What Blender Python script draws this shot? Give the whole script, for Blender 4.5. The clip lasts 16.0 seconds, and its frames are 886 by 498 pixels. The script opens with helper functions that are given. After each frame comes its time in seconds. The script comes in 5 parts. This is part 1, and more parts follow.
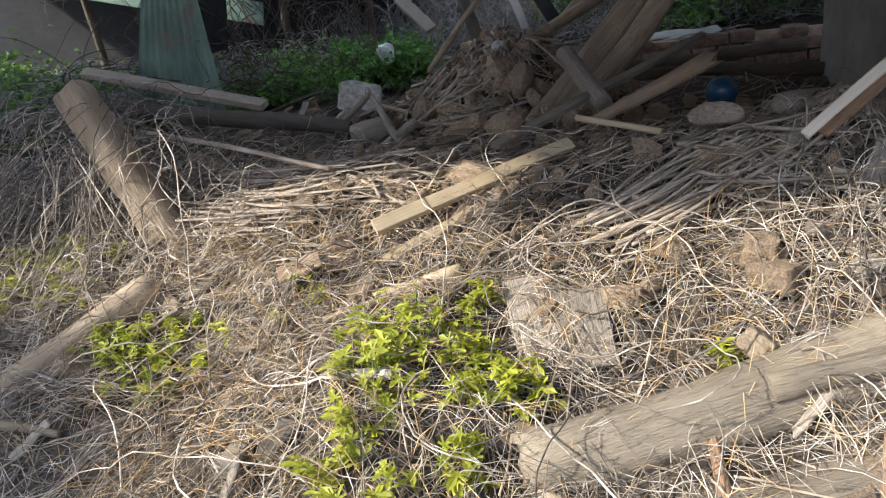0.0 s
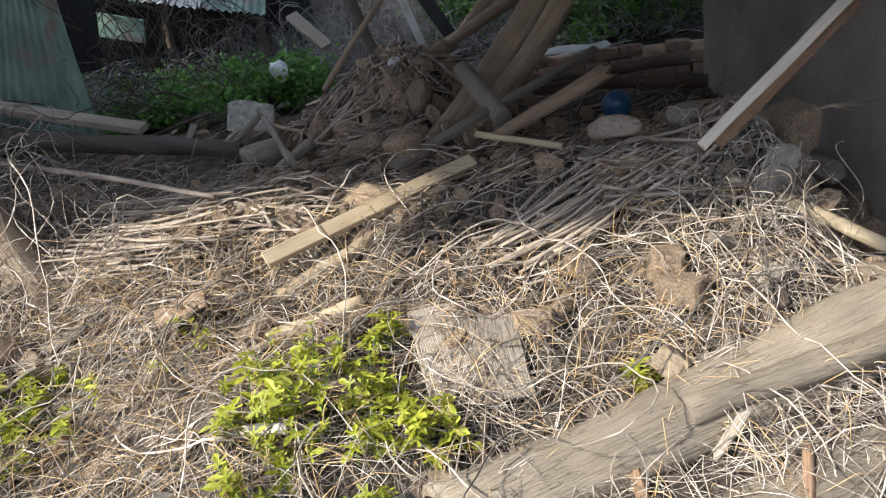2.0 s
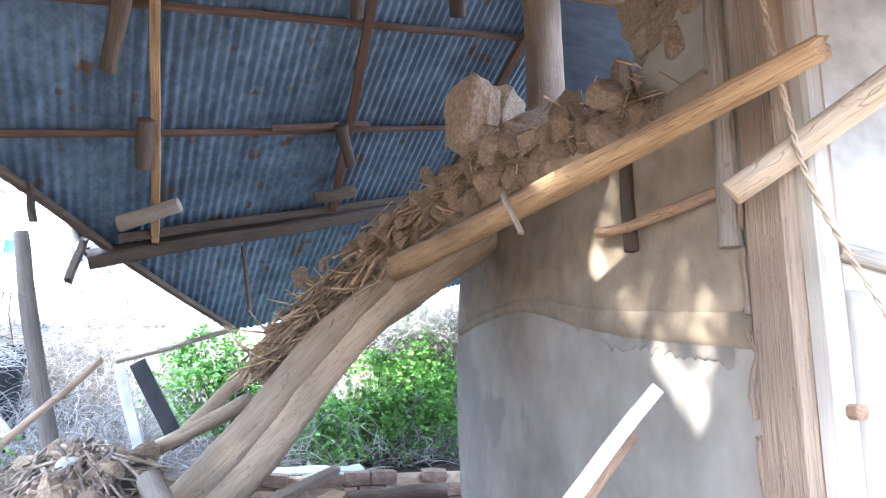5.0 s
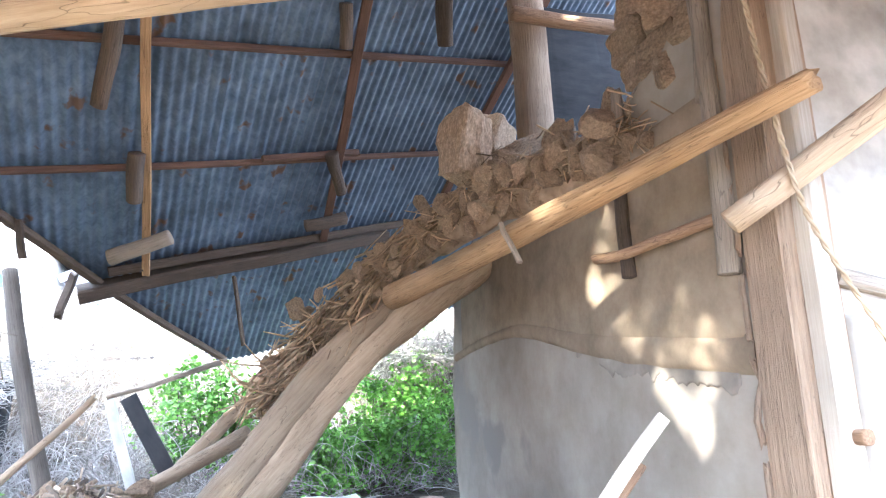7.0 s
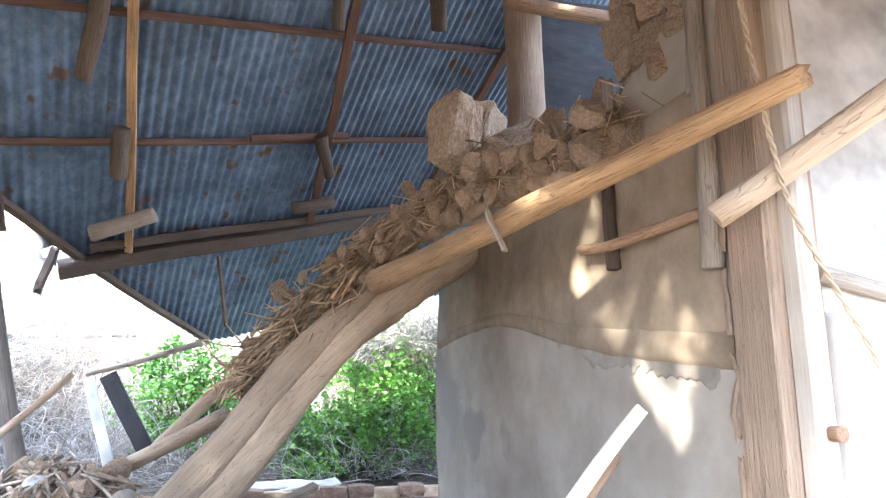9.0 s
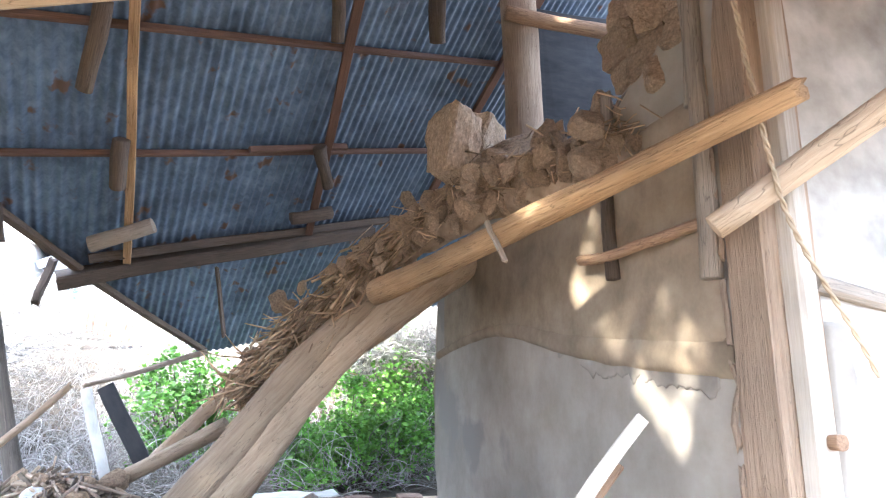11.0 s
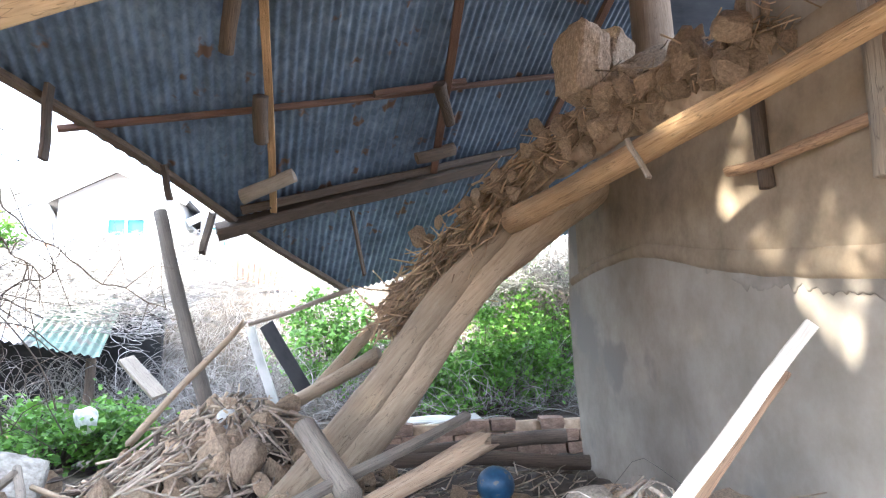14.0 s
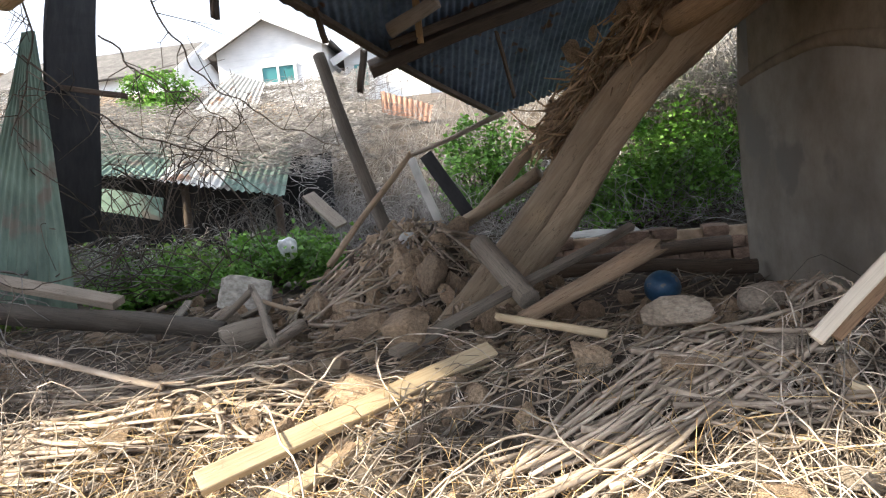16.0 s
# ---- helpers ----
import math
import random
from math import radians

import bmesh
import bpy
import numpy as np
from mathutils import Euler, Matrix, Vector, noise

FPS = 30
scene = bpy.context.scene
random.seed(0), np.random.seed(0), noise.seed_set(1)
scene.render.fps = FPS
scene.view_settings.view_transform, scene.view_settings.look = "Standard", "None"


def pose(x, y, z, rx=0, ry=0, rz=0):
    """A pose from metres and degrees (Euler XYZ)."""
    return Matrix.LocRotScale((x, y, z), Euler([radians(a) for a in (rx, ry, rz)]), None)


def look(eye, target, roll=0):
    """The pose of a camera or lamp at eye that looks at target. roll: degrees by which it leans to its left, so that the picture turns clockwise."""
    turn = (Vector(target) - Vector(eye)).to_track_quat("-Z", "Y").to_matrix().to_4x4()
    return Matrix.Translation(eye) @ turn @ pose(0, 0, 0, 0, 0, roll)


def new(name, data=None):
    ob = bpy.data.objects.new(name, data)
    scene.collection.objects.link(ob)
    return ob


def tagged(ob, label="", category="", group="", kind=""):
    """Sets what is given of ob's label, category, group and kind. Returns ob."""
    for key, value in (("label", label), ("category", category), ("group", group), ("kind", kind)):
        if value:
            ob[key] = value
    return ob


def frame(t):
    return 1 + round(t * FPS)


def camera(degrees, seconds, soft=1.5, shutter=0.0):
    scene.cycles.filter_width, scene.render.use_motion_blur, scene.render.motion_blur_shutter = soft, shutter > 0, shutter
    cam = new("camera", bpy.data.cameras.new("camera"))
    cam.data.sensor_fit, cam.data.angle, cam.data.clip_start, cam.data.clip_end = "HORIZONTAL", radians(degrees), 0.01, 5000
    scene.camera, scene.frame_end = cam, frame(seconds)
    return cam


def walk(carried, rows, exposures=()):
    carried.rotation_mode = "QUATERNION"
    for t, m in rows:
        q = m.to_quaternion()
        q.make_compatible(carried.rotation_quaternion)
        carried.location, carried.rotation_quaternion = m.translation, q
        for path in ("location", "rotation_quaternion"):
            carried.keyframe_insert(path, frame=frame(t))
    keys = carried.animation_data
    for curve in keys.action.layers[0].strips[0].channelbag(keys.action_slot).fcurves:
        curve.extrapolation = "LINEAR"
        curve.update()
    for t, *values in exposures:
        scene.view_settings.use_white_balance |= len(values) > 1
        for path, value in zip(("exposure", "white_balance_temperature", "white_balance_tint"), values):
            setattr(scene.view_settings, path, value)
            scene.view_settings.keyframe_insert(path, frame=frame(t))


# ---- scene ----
cam = camera(70.43, 16.0, soft=1.2)
PATH = [
    (0, (0.000, 0.000, 1.550), (-0.542, 1.758, 0.765), -7.98),
    (0.5, (0.037, 0.059, 1.546), (-0.368, 1.864, 0.785), -8.42),
    (1, (0.082, 0.092, 1.545), (-0.230, 1.918, 0.791), -7.47),
    (1.5, (0.085, 0.134, 1.519), (-0.231, 1.947, 0.737), -7.75),
    (2, (0.003, 0.184, 1.516), (-0.262, 2.010, 0.743), -7.58),
    (2.5, (0.030, 0.343, 1.471), (-0.128, 2.200, 0.746), -6.16),
    (3, (0.236, 0.687, 1.418), (0.238, 2.606, 0.856), -5.90),
    (3.5, (0.341, 0.941, 1.344), (0.576, 2.907, 1.062), -3.66),
    (4, (0.339, 1.021, 1.363), (0.704, 2.984, 1.473), 0.54),
    (4.5, (0.260, 1.017, 1.361), (0.706, 2.927, 1.751), 0.32),
    (5, (0.225, 1.009, 1.383), (0.705, 2.896, 1.839), -0.04),
    (5.2, (0.193, 0.997, 1.397), (0.675, 2.878, 1.875), -0.57),
    (7.3, (0.176, 1.005, 1.422), (0.698, 2.865, 1.940), -1.96),
    (7.5, (0.176, 1.007, 1.417), (0.709, 2.867, 1.925), -1.79),
    (8, (0.186, 1.004, 1.424), (0.729, 2.864, 1.921), -1.22),
    (8.5, (0.183, 1.007, 1.421), (0.758, 2.863, 1.898), -0.64),
    (9, (0.195, 1.017, 1.417), (0.748, 2.877, 1.899), -0.15),
    (11.5, (0.173, 1.006, 1.414), (0.740, 2.853, 1.930), -0.44),
    (12, (0.174, 1.017, 1.414), (0.744, 2.868, 1.914), -0.60),
    (12.5, (0.162, 1.017, 1.398), (0.718, 2.880, 1.869), 0.28),
    (13, (0.153, 1.015, 1.388), (0.706, 2.881, 1.851), 0.98),
    (13.5, (0.118, 1.004, 1.391), (0.608, 2.899, 1.801), -0.32),
    (14, (0.051, 0.968, 1.361), (0.261, 2.930, 1.684), -1.97),
    (14.5, (0.052, 0.944, 1.364), (0.128, 2.928, 1.611), -2.69),
    (15, (0.011, 0.908, 1.351), (-0.014, 2.901, 1.517), -3.58),
    (15.5, (-0.014, 0.885, 1.338), (-0.168, 2.878, 1.281), -4.96),
    (16, (-0.043, 0.815, 1.354), (-0.321, 2.785, 1.152), -6.04),
]

walk(cam, [(t, look(eye, target, roll)) for t, eye, target, roll in PATH],
     exposures=((0.0, 0.66, 5200, 10), (2.5, 0.7, 5150, 10), (3.5, 1.62, 5250, 9), (4.0, 2.7, 5000, 10), (4.5, 3.4, 4800, 10), (5.0, 3.85, 4700, 10), (7.5, 3.98, 4950, 10), (9.0, 3.85, 5000, 10), (11.5, 3.75, 5000, 10), (13.0, 3.75, 5050, 10), (14.0, 3.5, 5150, 10), (14.5, 2.9, 5300, 10), (15.0, 2.2, 5400, 10), (16.0, 1.6, 5700, 10)))

# ---- world and sun ----
SUN_EL, SUN_AZ = radians(38), radians(62)      # height; turn from straight behind (-y) towards -x
to_sun = Vector((-math.sin(SUN_AZ) * math.cos(SUN_EL), -math.cos(SUN_AZ) * math.cos(SUN_EL), math.sin(SUN_EL)))
world = bpy.data.worlds.new("sky")
scene.world = world
world.use_nodes = True
wn = world.node_tree.nodes
sky = wn.new("ShaderNodeTexSky")
sky.sky_type, sky.sun_disc, sky.sun_elevation = "NISHITA", False, SUN_EL
sky.sun_rotation = math.atan2(to_sun.x, to_sun.y)
sky.dust_density = 9.0
wn["Background"].inputs["Strength"].default_value = 0.12
haze = wn.new("ShaderNodeHueSaturation")          # thin white haze over the blue
haze.inputs["Saturation"].default_value = 0.3
world.node_tree.links.new(sky.outputs[0], haze.inputs["Color"])
# the haze whitens towards the horizon, all the way round
coord, split = wn.new("ShaderNodeTexCoord"), wn.new("ShaderNodeSeparateXYZ")
low, veil = wn.new("ShaderNodeMapRange"), wn.new("ShaderNodeMixRGB")
low.inputs["From Min"].default_value, low.inputs["From Max"].default_value = 0.28, 0.75
low.inputs["To Min"].default_value, low.inputs["To Max"].default_value = 0.9, 0.0
veil.inputs["Color2"].default_value = (5.2, 5.3, 5.5, 1)
world.node_tree.links.new(coord.outputs["Generated"], split.inputs[0])
world.node_tree.links.new(split.outputs["Z"], low.inputs["Value"])
world.node_tree.links.new(low.outputs[0], veil.inputs["Fac"])
world.node_tree.links.new(haze.outputs[0], veil.inputs["Color1"])
world.node_tree.links.new(veil.outputs[0], wn["Background"].inputs["Color"])
sun = new("sun", bpy.data.lights.new("sun", "SUN"))
sun.data.energy, sun.data.angle, sun.data.color = 5.0, radians(2.0), (1.0, 0.82, 0.56)
sun.matrix_world = look(to_sun * 30, (0, 0, 0))


# ---- materials ----
def surface(name, cols, stretch=(1, 1, 1), scale=8.0, rough=0.85, bump=0.4, metal=0.0, vary=0.25, island=False,
            thin=0.0, blotch=2.0, cracks=0.0, dist=0.01, stain=None, blot=0.35):
    """A procedural surface: grain (stretched noise), large blotches, cracks, a shift from piece to piece."""
    m = bpy.data.materials.new(name)
    m.use_nodes = True
    nt = m.node_tree
    N, L = nt.nodes, nt.links
    bsdf = N["Principled BSDF"]
    tc = N.new("ShaderNodeTexCoord")
    mp = N.new("ShaderNodeMapping")
    mp.inputs["Scale"].default_value = stretch
    L.new(tc.outputs["Object"], mp.inputs["Vector"])
    grain = N.new("ShaderNodeTexNoise")
    grain.inputs["Scale"].default_value, grain.inputs["Detail"].default_value, grain.inputs["Roughness"].default_value = scale, 6, 0.65
    L.new(mp.outputs[0], grain.inputs["Vector"])
    ramp = N.new("ShaderNodeValToRGB")
    while len(ramp.color_ramp.elements) < len(cols):
        ramp.color_ramp.elements.new(0.5)
    lo = 0.2 if stretch[0] > 8 else 0.3
    for k, c in enumerate(cols):
        ramp.color_ramp.elements[k].position = lo + (1 - 2 * lo) * k / max(1, len(cols) - 1)
        ramp.color_ramp.elements[k].color = (*c, 1)
    L.new(grain.outputs["Fac"], ramp.inputs["Fac"])
    big = N.new("ShaderNodeTexNoise")
    big.inputs["Scale"].default_value, big.inputs["Detail"].default_value = blotch, 4
    L.new(tc.outputs["Object"], big.inputs["Vector"])
    br = N.new("ShaderNodeMapRange")
    br.inputs["From Min"].default_value, br.inputs["From Max"].default_value = 0.3, 0.7
    br.inputs["To Min"].default_value, br.inputs["To Max"].default_value = 1 - blot, 1 + blot * 0.6
    L.new(big.outputs["Fac"], br.inputs["Value"])
    info = N.new("ShaderNodeNewGeometry") if island else N.new("ShaderNodeObjectInfo")
    rr = N.new("ShaderNodeMapRange")
    rr.inputs["To Min"].default_value, rr.inputs["To Max"].default_value = 1 - vary, 1 + vary
    L.new(info.outputs["Random Per Island" if island else "Random"], rr.inputs["Value"])
    mul = N.new("ShaderNodeMath")
    mul.operation = "MULTIPLY"
    L.new(br.outputs[0], mul.inputs[0])
    L.new(rr.outputs[0], mul.inputs[1])
    hsv = N.new("ShaderNodeHueSaturation")
    L.new(mul.outputs[0], hsv.inputs["Value"])
    L.new(ramp.outputs[0], hsv.inputs["Color"])
    colour = hsv.outputs[0]
    if stain:
        sn = N.new("ShaderNodeTexNoise")
        sn.inputs["Scale"].default_value, sn.inputs["Detail"].default_value = stain[1], 8
        L.new(mp.outputs[0] if len(stain) > 3 else tc.outputs["Object"], sn.inputs["Vector"])
        sr = N.new("ShaderNodeMapRange")
        sr.inputs["From Min"].default_value, sr.inputs["From Max"].default_value = stain[2], stain[2] + 0.06
        L.new(sn.outputs["Fac"], sr.inputs["Value"])
        mix = N.new("ShaderNodeMixRGB")
        mix.inputs["Color2"].default_value = (*stain[0], 1)
        L.new(sr.outputs[0], mix.inputs["Fac"])
        L.new(colour, mix.inputs["Color1"])
        colour = mix.outputs[0]
    height = grain.outputs["Fac"]
    if cracks:
        cm = N.new("ShaderNodeMapping")
        cm.inputs["Scale"].default_value = [v * (.55 if v > 2 else 1.2) for v in stretch]
        L.new(tc.outputs["Object"], cm.inputs["Vector"])
        wob = N.new("ShaderNodeTexNoise")
        wob.inputs["Scale"].default_value = 3.0
        L.new(cm.outputs[0], wob.inputs["Vector"])
        add = N.new("ShaderNodeVectorMath")
        add.operation = "ADD"
        L.new(cm.outputs[0], add.inputs[0])
        L.new(wob.outputs["Color"], add.inputs[1])
        vo = N.new("ShaderNodeTexVoronoi")
        vo.feature = "DISTANCE_TO_EDGE"
        vo.inputs["Scale"].default_value = scale * 0.35
        L.new(add.outputs[0], vo.inputs["Vector"])
        cr = N.new("ShaderNodeMapRange")
        cr.inputs["From Max"].default_value = cracks
        cr.inputs["To Min"].default_value = 0.5
        L.new(vo.outputs["Distance"], cr.inputs["Value"])
        mx = N.new("ShaderNodeMixRGB")
        mx.blend_type, mx.inputs["Fac"].default_value = "MULTIPLY", 1.0
        L.new(colour, mx.inputs["Color1"])
        L.new(cr.outputs[0], mx.inputs["Color2"])
        colour = mx.outputs[0]
        hm = N.new("ShaderNodeMath")
        hm.operation = "MULTIPLY"
        L.new(height, hm.inputs[0])
        L.new(cr.outputs[0], hm.inputs[1])
        height = hm.outputs[0]
    L.new(colour, bsdf.inputs["Base Color"])
    bsdf.inputs["Roughness"].default_value, bsdf.inputs["Metallic"].default_value = rough, metal
    if bump:
        bn = N.new("ShaderNodeBump")
        bn.inputs["Strength"].default_value, bn.inputs["Distance"].default_value = bump, dist
        L.new(height, bn.inputs["Height"])
        L.new(bn.outputs[0], bsdf.inputs["Normal"])
    if thin:
        tr = N.new("ShaderNodeBsdfTranslucent")
        L.new(colour, tr.inputs["Color"])
        ms = N.new("ShaderNodeMixShader")
        ms.inputs[0].default_value = thin
        L.new(bsdf.outputs[0], ms.inputs[1])
        L.new(tr.outputs[0], ms.inputs[2])
        L.new(ms.outputs[0], N["Material Output"].inputs["Surface"])
    return m


GRAIN = (34, 34, 0.9)
M_GREYWOOD = surface("weathered_grey_wood", [(.22, .185, .145), (.35, .295, .23), (.45, .385, .305)], GRAIN, 5, bump=.8, cracks=.02)
M_LOG = surface("cracked_old_log", [(.18, .145, .10), (.275, .225, .16), (.36, .30, .22)], (26, 26, .8), 6, bump=.9, cracks=.014, dist=.012)
M_BROWNWOOD = surface("brown_wood", [(.16, .095, .055), (.32, .20, .115), (.44, .30, .18)], GRAIN, 5, bump=.6, cracks=.03)
M_RAFTER = surface("peeled_rafter_wood", [(.22, .125, .06), (.43, .275, .135), (.57, .395, .215)], GRAIN, 4, bump=.9, cracks=.022)
M_DUSTY = surface("dusty_log", [(.29, .21, .135), (.41, .315, .21), (.51, .41, .285)], (12, 12, .9), 5, bump=.7, cracks=.012, dist=.012)
M_PALEWOOD = surface("pale_sawn_wood", [(.40, .30, .17), (.58, .46, .29), (.68, .57, .39)], GRAIN, 5, rough=.7, bump=.3)
M_GREYPALE = surface("bleached_sawn_wood", [(.36, .31, .24), (.5, .44, .35), (.6, .54, .44)], GRAIN, 5, rough=.8, bump=.3)
M_POST = surface("old_post_wood", [(.22, .15, .095), (.33, .24, .16), (.41, .31, .215)], (22, 22, .6), 6, bump=1.0, cracks=.01, dist=.012)
M_DARKWOOD = surface("dark_wood", [(.055, .04, .03), (.11, .08, .055), (.17, .125, .09)], GRAIN, 5, bump=.6, cracks=.03)
M_REDWOOD = surface("red_brown_batten", [(.08, .042, .03), (.14, .078, .052), (.2, .115, .08)], GRAIN, 5, bump=.4)
M_SPLINT = surface("raw_split_wood", [(.33, .22, .13), (.45, .315, .2), (.54, .42, .29)], GRAIN, 6, bump=.9, cracks=.03)
M_EARTH = surface("earth_clod", [(.27, .19, .12), (.41, .30, .195), (.51, .395, .27)], scale=14, bump=.9, dist=.02, vary=.2, blotch=6)
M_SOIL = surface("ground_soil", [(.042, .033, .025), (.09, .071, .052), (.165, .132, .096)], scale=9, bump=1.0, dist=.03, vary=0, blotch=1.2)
M_STONE = surface("rough_stone", [(.29, .24, .185), (.345, .29, .225), (.40, .345, .275)], scale=12, bump=.8, dist=.015, blotch=7)
M_PLASTER = surface("grey_mud_plaster", [(.27, .235, .185), (.33, .29, .235), (.38, .34, .28)], scale=5, bump=.45, dist=.006, vary=0, blotch=1.3, blot=.3, stain=((.24, .22, .19), 1.7, .57))
M_PLASTER2 = surface("tan_mud_plaster", [(.19, .145, .095), (.265, .205, .135), (.325, .26, .18)], scale=7, bump=.35, dist=.006, vary=0, blotch=2.5, blot=.2)
M_OLDCOAT = surface("old_grey_coat", [(.19, .165, .135), (.25, .22, .18), (.30, .27, .225)], scale=6, bump=.4, dist=.006, vary=0, blotch=3)
M_LIME = surface("pale_lime_plaster", [(.33, .305, .26), (.43, .405, .35), (.52, .495, .44)], scale=5, bump=.4, dist=.008, vary=0, blotch=2.5)
M_REED = surface("dry_reed", [(.22, .17, .125), (.40, .325, .25), (.55, .47, .375)], (6, 6, 1.2), 6, bump=.3, vary=.35)
M_REEDS = surface("dry_reed_loose", [(.17, .125, .085), (.33, .26, .185), (.48, .40, .31)], scale=9, bump=.2, vary=.6, island=True)
M_VINE = surface("dry_vine", [(.13, .105, .08), (.40, .335, .265), (.76, .69, .59)], scale=14, bump=.2, vary=.75, island=True)
M_THATCH = surface("old_thatch", [(.24, .16, .09), (.42, .30, .18), (.56, .43, .28)], scale=9, bump=.2, vary=.5, island=True)
M_TANVINE = surface("tan_dead_vine", [(.30, .21, .13), (.44, .33, .22), (.55, .44, .31)], scale=10, bump=0, vary=.4, island=True)
M_OLDPOLE = surface("dark_weathered_pole", [(.06, .05, .04), (.105, .09, .072), (.16, .135, .11)], GRAIN, 5, bump=.6, cracks=.02)
M_STRAW = surface("golden_straw", [(.42, .27, .12), (.6, .42, .2), (.68, .54, .32)], scale=14, bump=.2, vary=.4, island=True)
M_GREYVINE = surface("grey_dead_vine", [(.17, .155, .14), (.28, .26, .24), (.42, .40, .37)], scale=10, bump=0, vary=.4, island=True)
M_DARKTWIG = surface("dark_twig", [(.06, .045, .035), (.1, .08, .06), (.14, .11, .085)], scale=10, bump=0, vary=.3, island=True)
M_LEAF = surface("hop_leaf", [(.27, .31, .02), (.42, .44, .03), (.54, .53, .05)], scale=18, rough=.5, bump=.2, vary=.3, thin=.35)
M_LEAFS = surface("bush_leaf", [(.085, .19, .025), (.14, .29, .04), (.21, .38, .06)], scale=6, rough=.5, bump=0, vary=.4, island=True, thin=.35)
M_LEAFD = surface("undergrowth_leaf", [(.10, .19, .035), (.17, .29, .05), (.25, .37, .075)], scale=6, rough=.55, bump=0, vary=.4, island=True, thin=.35)
M_TIN = surface("galvanised_sheet", [(.10, .145, .215), (.16, .22, .315), (.235, .305, .415)], (3, 3, 1), 4, rough=.5, bump=.15, metal=.35, vary=.12, blotch=3, stain=((.16, .1, .07), 5.0, .62))
M_TINGREEN = surface("green_painted_sheet", [(.10, .155, .12), (.16, .23, .18), (.22, .3, .24)], (3, 3, .6), 4, rough=.6, bump=.2, vary=.1, blotch=3, stain=((.17, .15, .12), 2.5, .58))
# near-black: tarred boards, plus painted shade under the ridge and inside the shed
M_TARSHADE = surface("tarred_and_shade_black", [(.014, .014, .016), (.024, .024, .026), (.038, .036, .036)], (3, 3, 1), 4, rough=.9, bump=.2)
M_TINWHITE = surface("pale_rusting_sheet", [(.42, .41, .38), (.55, .54, .5), (.62, .6, .56)], (3, 3, 1), 4, rough=.55, bump=.2, vary=.1, stain=((.27, .16, .1), 3.0, .58))
M_TINRUST = surface("rusty_sheet", [(.2, .1, .06), (.3, .16, .1), (.38, .22, .15)], (3, 3, 1), 4, rough=.75, bump=.3)
M_SIDING = surface("white_siding", [(.74, .75, .75), (.8, .81, .81), (.84, .84, .83)], (1, 1, 6), 3, rough=.6, bump=.1, vary=0, blot=.08)
M_ROOFTILE = surface("grey_roof_shingle", [(.055, .05, .048), (.08, .075, .07), (.11, .10, .095)], scale=7, bump=.3)
M_WINFRAME = surface("white_window_frame", [(.7, .71, .7), (.78, .79, .78)], scale=4, rough=.4, bump=0, vary=0, blot=.05)
M_BALL = surface("blue_plastic", [(.03, .08, .16), (.04, .11, .21), (.06, .14, .25)], scale=2, rough=.35, bump=.05, blot=.15, stain=((.16, .16, .16), 2.0, .6))
M_PLASTICBAG = surface("dusty_white_plastic", [(.45, .46, .45), (.56, .57, .56), (.64, .64, .62)], scale=5, rough=.5, bump=.3)
M_ROPE = surface("straw_rope", [(.36, .27, .17), (.5, .4, .27)], scale=20, bump=.4, vary=.1)
M_BRICK = surface("mud_brick", [(.2, .125, .085), (.3, .2, .14), (.38, .27, .19)], scale=10, bump=.7, dist=.01, vary=.25)
M_GLASS = bpy.data.materials.new("teal_window_glass")
M_GLASS.use_nodes = True
_g = M_GLASS.node_tree.nodes["Principled BSDF"]
_g.inputs["Base Color"].default_value, _g.inputs["Roughness"].default_value, _g.inputs["Metallic"].default_value = (.07, .22, .22, 1), .08, .3

# ---- mesh helpers ----
RNG = random.Random(7)


def nz(x, y, z):
    return noise.noise(Vector((x, y, z)))


def frame_to(p0, p1, roll=0.0):
    """Matrix whose local z runs from p0 to p1, with local x as level as it can be."""
    a, b = Vector(p0), Vector(p1)
    z = (b - a).normalized()
    x = z.cross(Vector((0, 0, 1)))
    x = x.normalized() if x.length > 1e-4 else Vector((1, 0, 0))
    y = z.cross(x)
    m = Matrix((x, y, z)).transposed().to_4x4()
    m.translation = a
    return m @ pose(0, 0, 0, 0, 0, roll)


WORLD = {}


def smooth(me):
    me.polygons.foreach_set("use_smooth", [True] * len(me.polygons))


def put(name, me, mat, parent=None, m=None, label="", soft=True):
    if mat and not me.materials:
        me.materials.append(mat)
    if soft:
        smooth(me)
    ob = new(name, me)
    m = m or Matrix.Identity(4)
    WORLD[ob] = m
    if parent:
        ob.parent = parent
        ob.matrix_parent_inverse = WORLD[parent].inverted()
    ob.matrix_basis = m
    if label:
        ob["label"] = label
    return ob


def mesh_of(bm, name="part"):
    me = bpy.data.meshes.new(name)
    bm.to_mesh(me)
    bm.free()
    return me


def part(name, bm, material, parent, label="", m=None, soft=True):
    return put(name, mesh_of(bm, name), material, parent, m, label, soft)


def raw(name, verts, faces):
    me = bpy.data.meshes.new(name)
    me.from_pydata(verts, [], faces)
    return me


def thing(name, base, label, category, group=""):
    ob = new(name)
    ob.empty_display_size = 0.1
    ob.matrix_basis = Matrix.Translation(base)
    WORLD[ob] = Matrix.Translation(base)
    return tagged(ob, label, category, group)


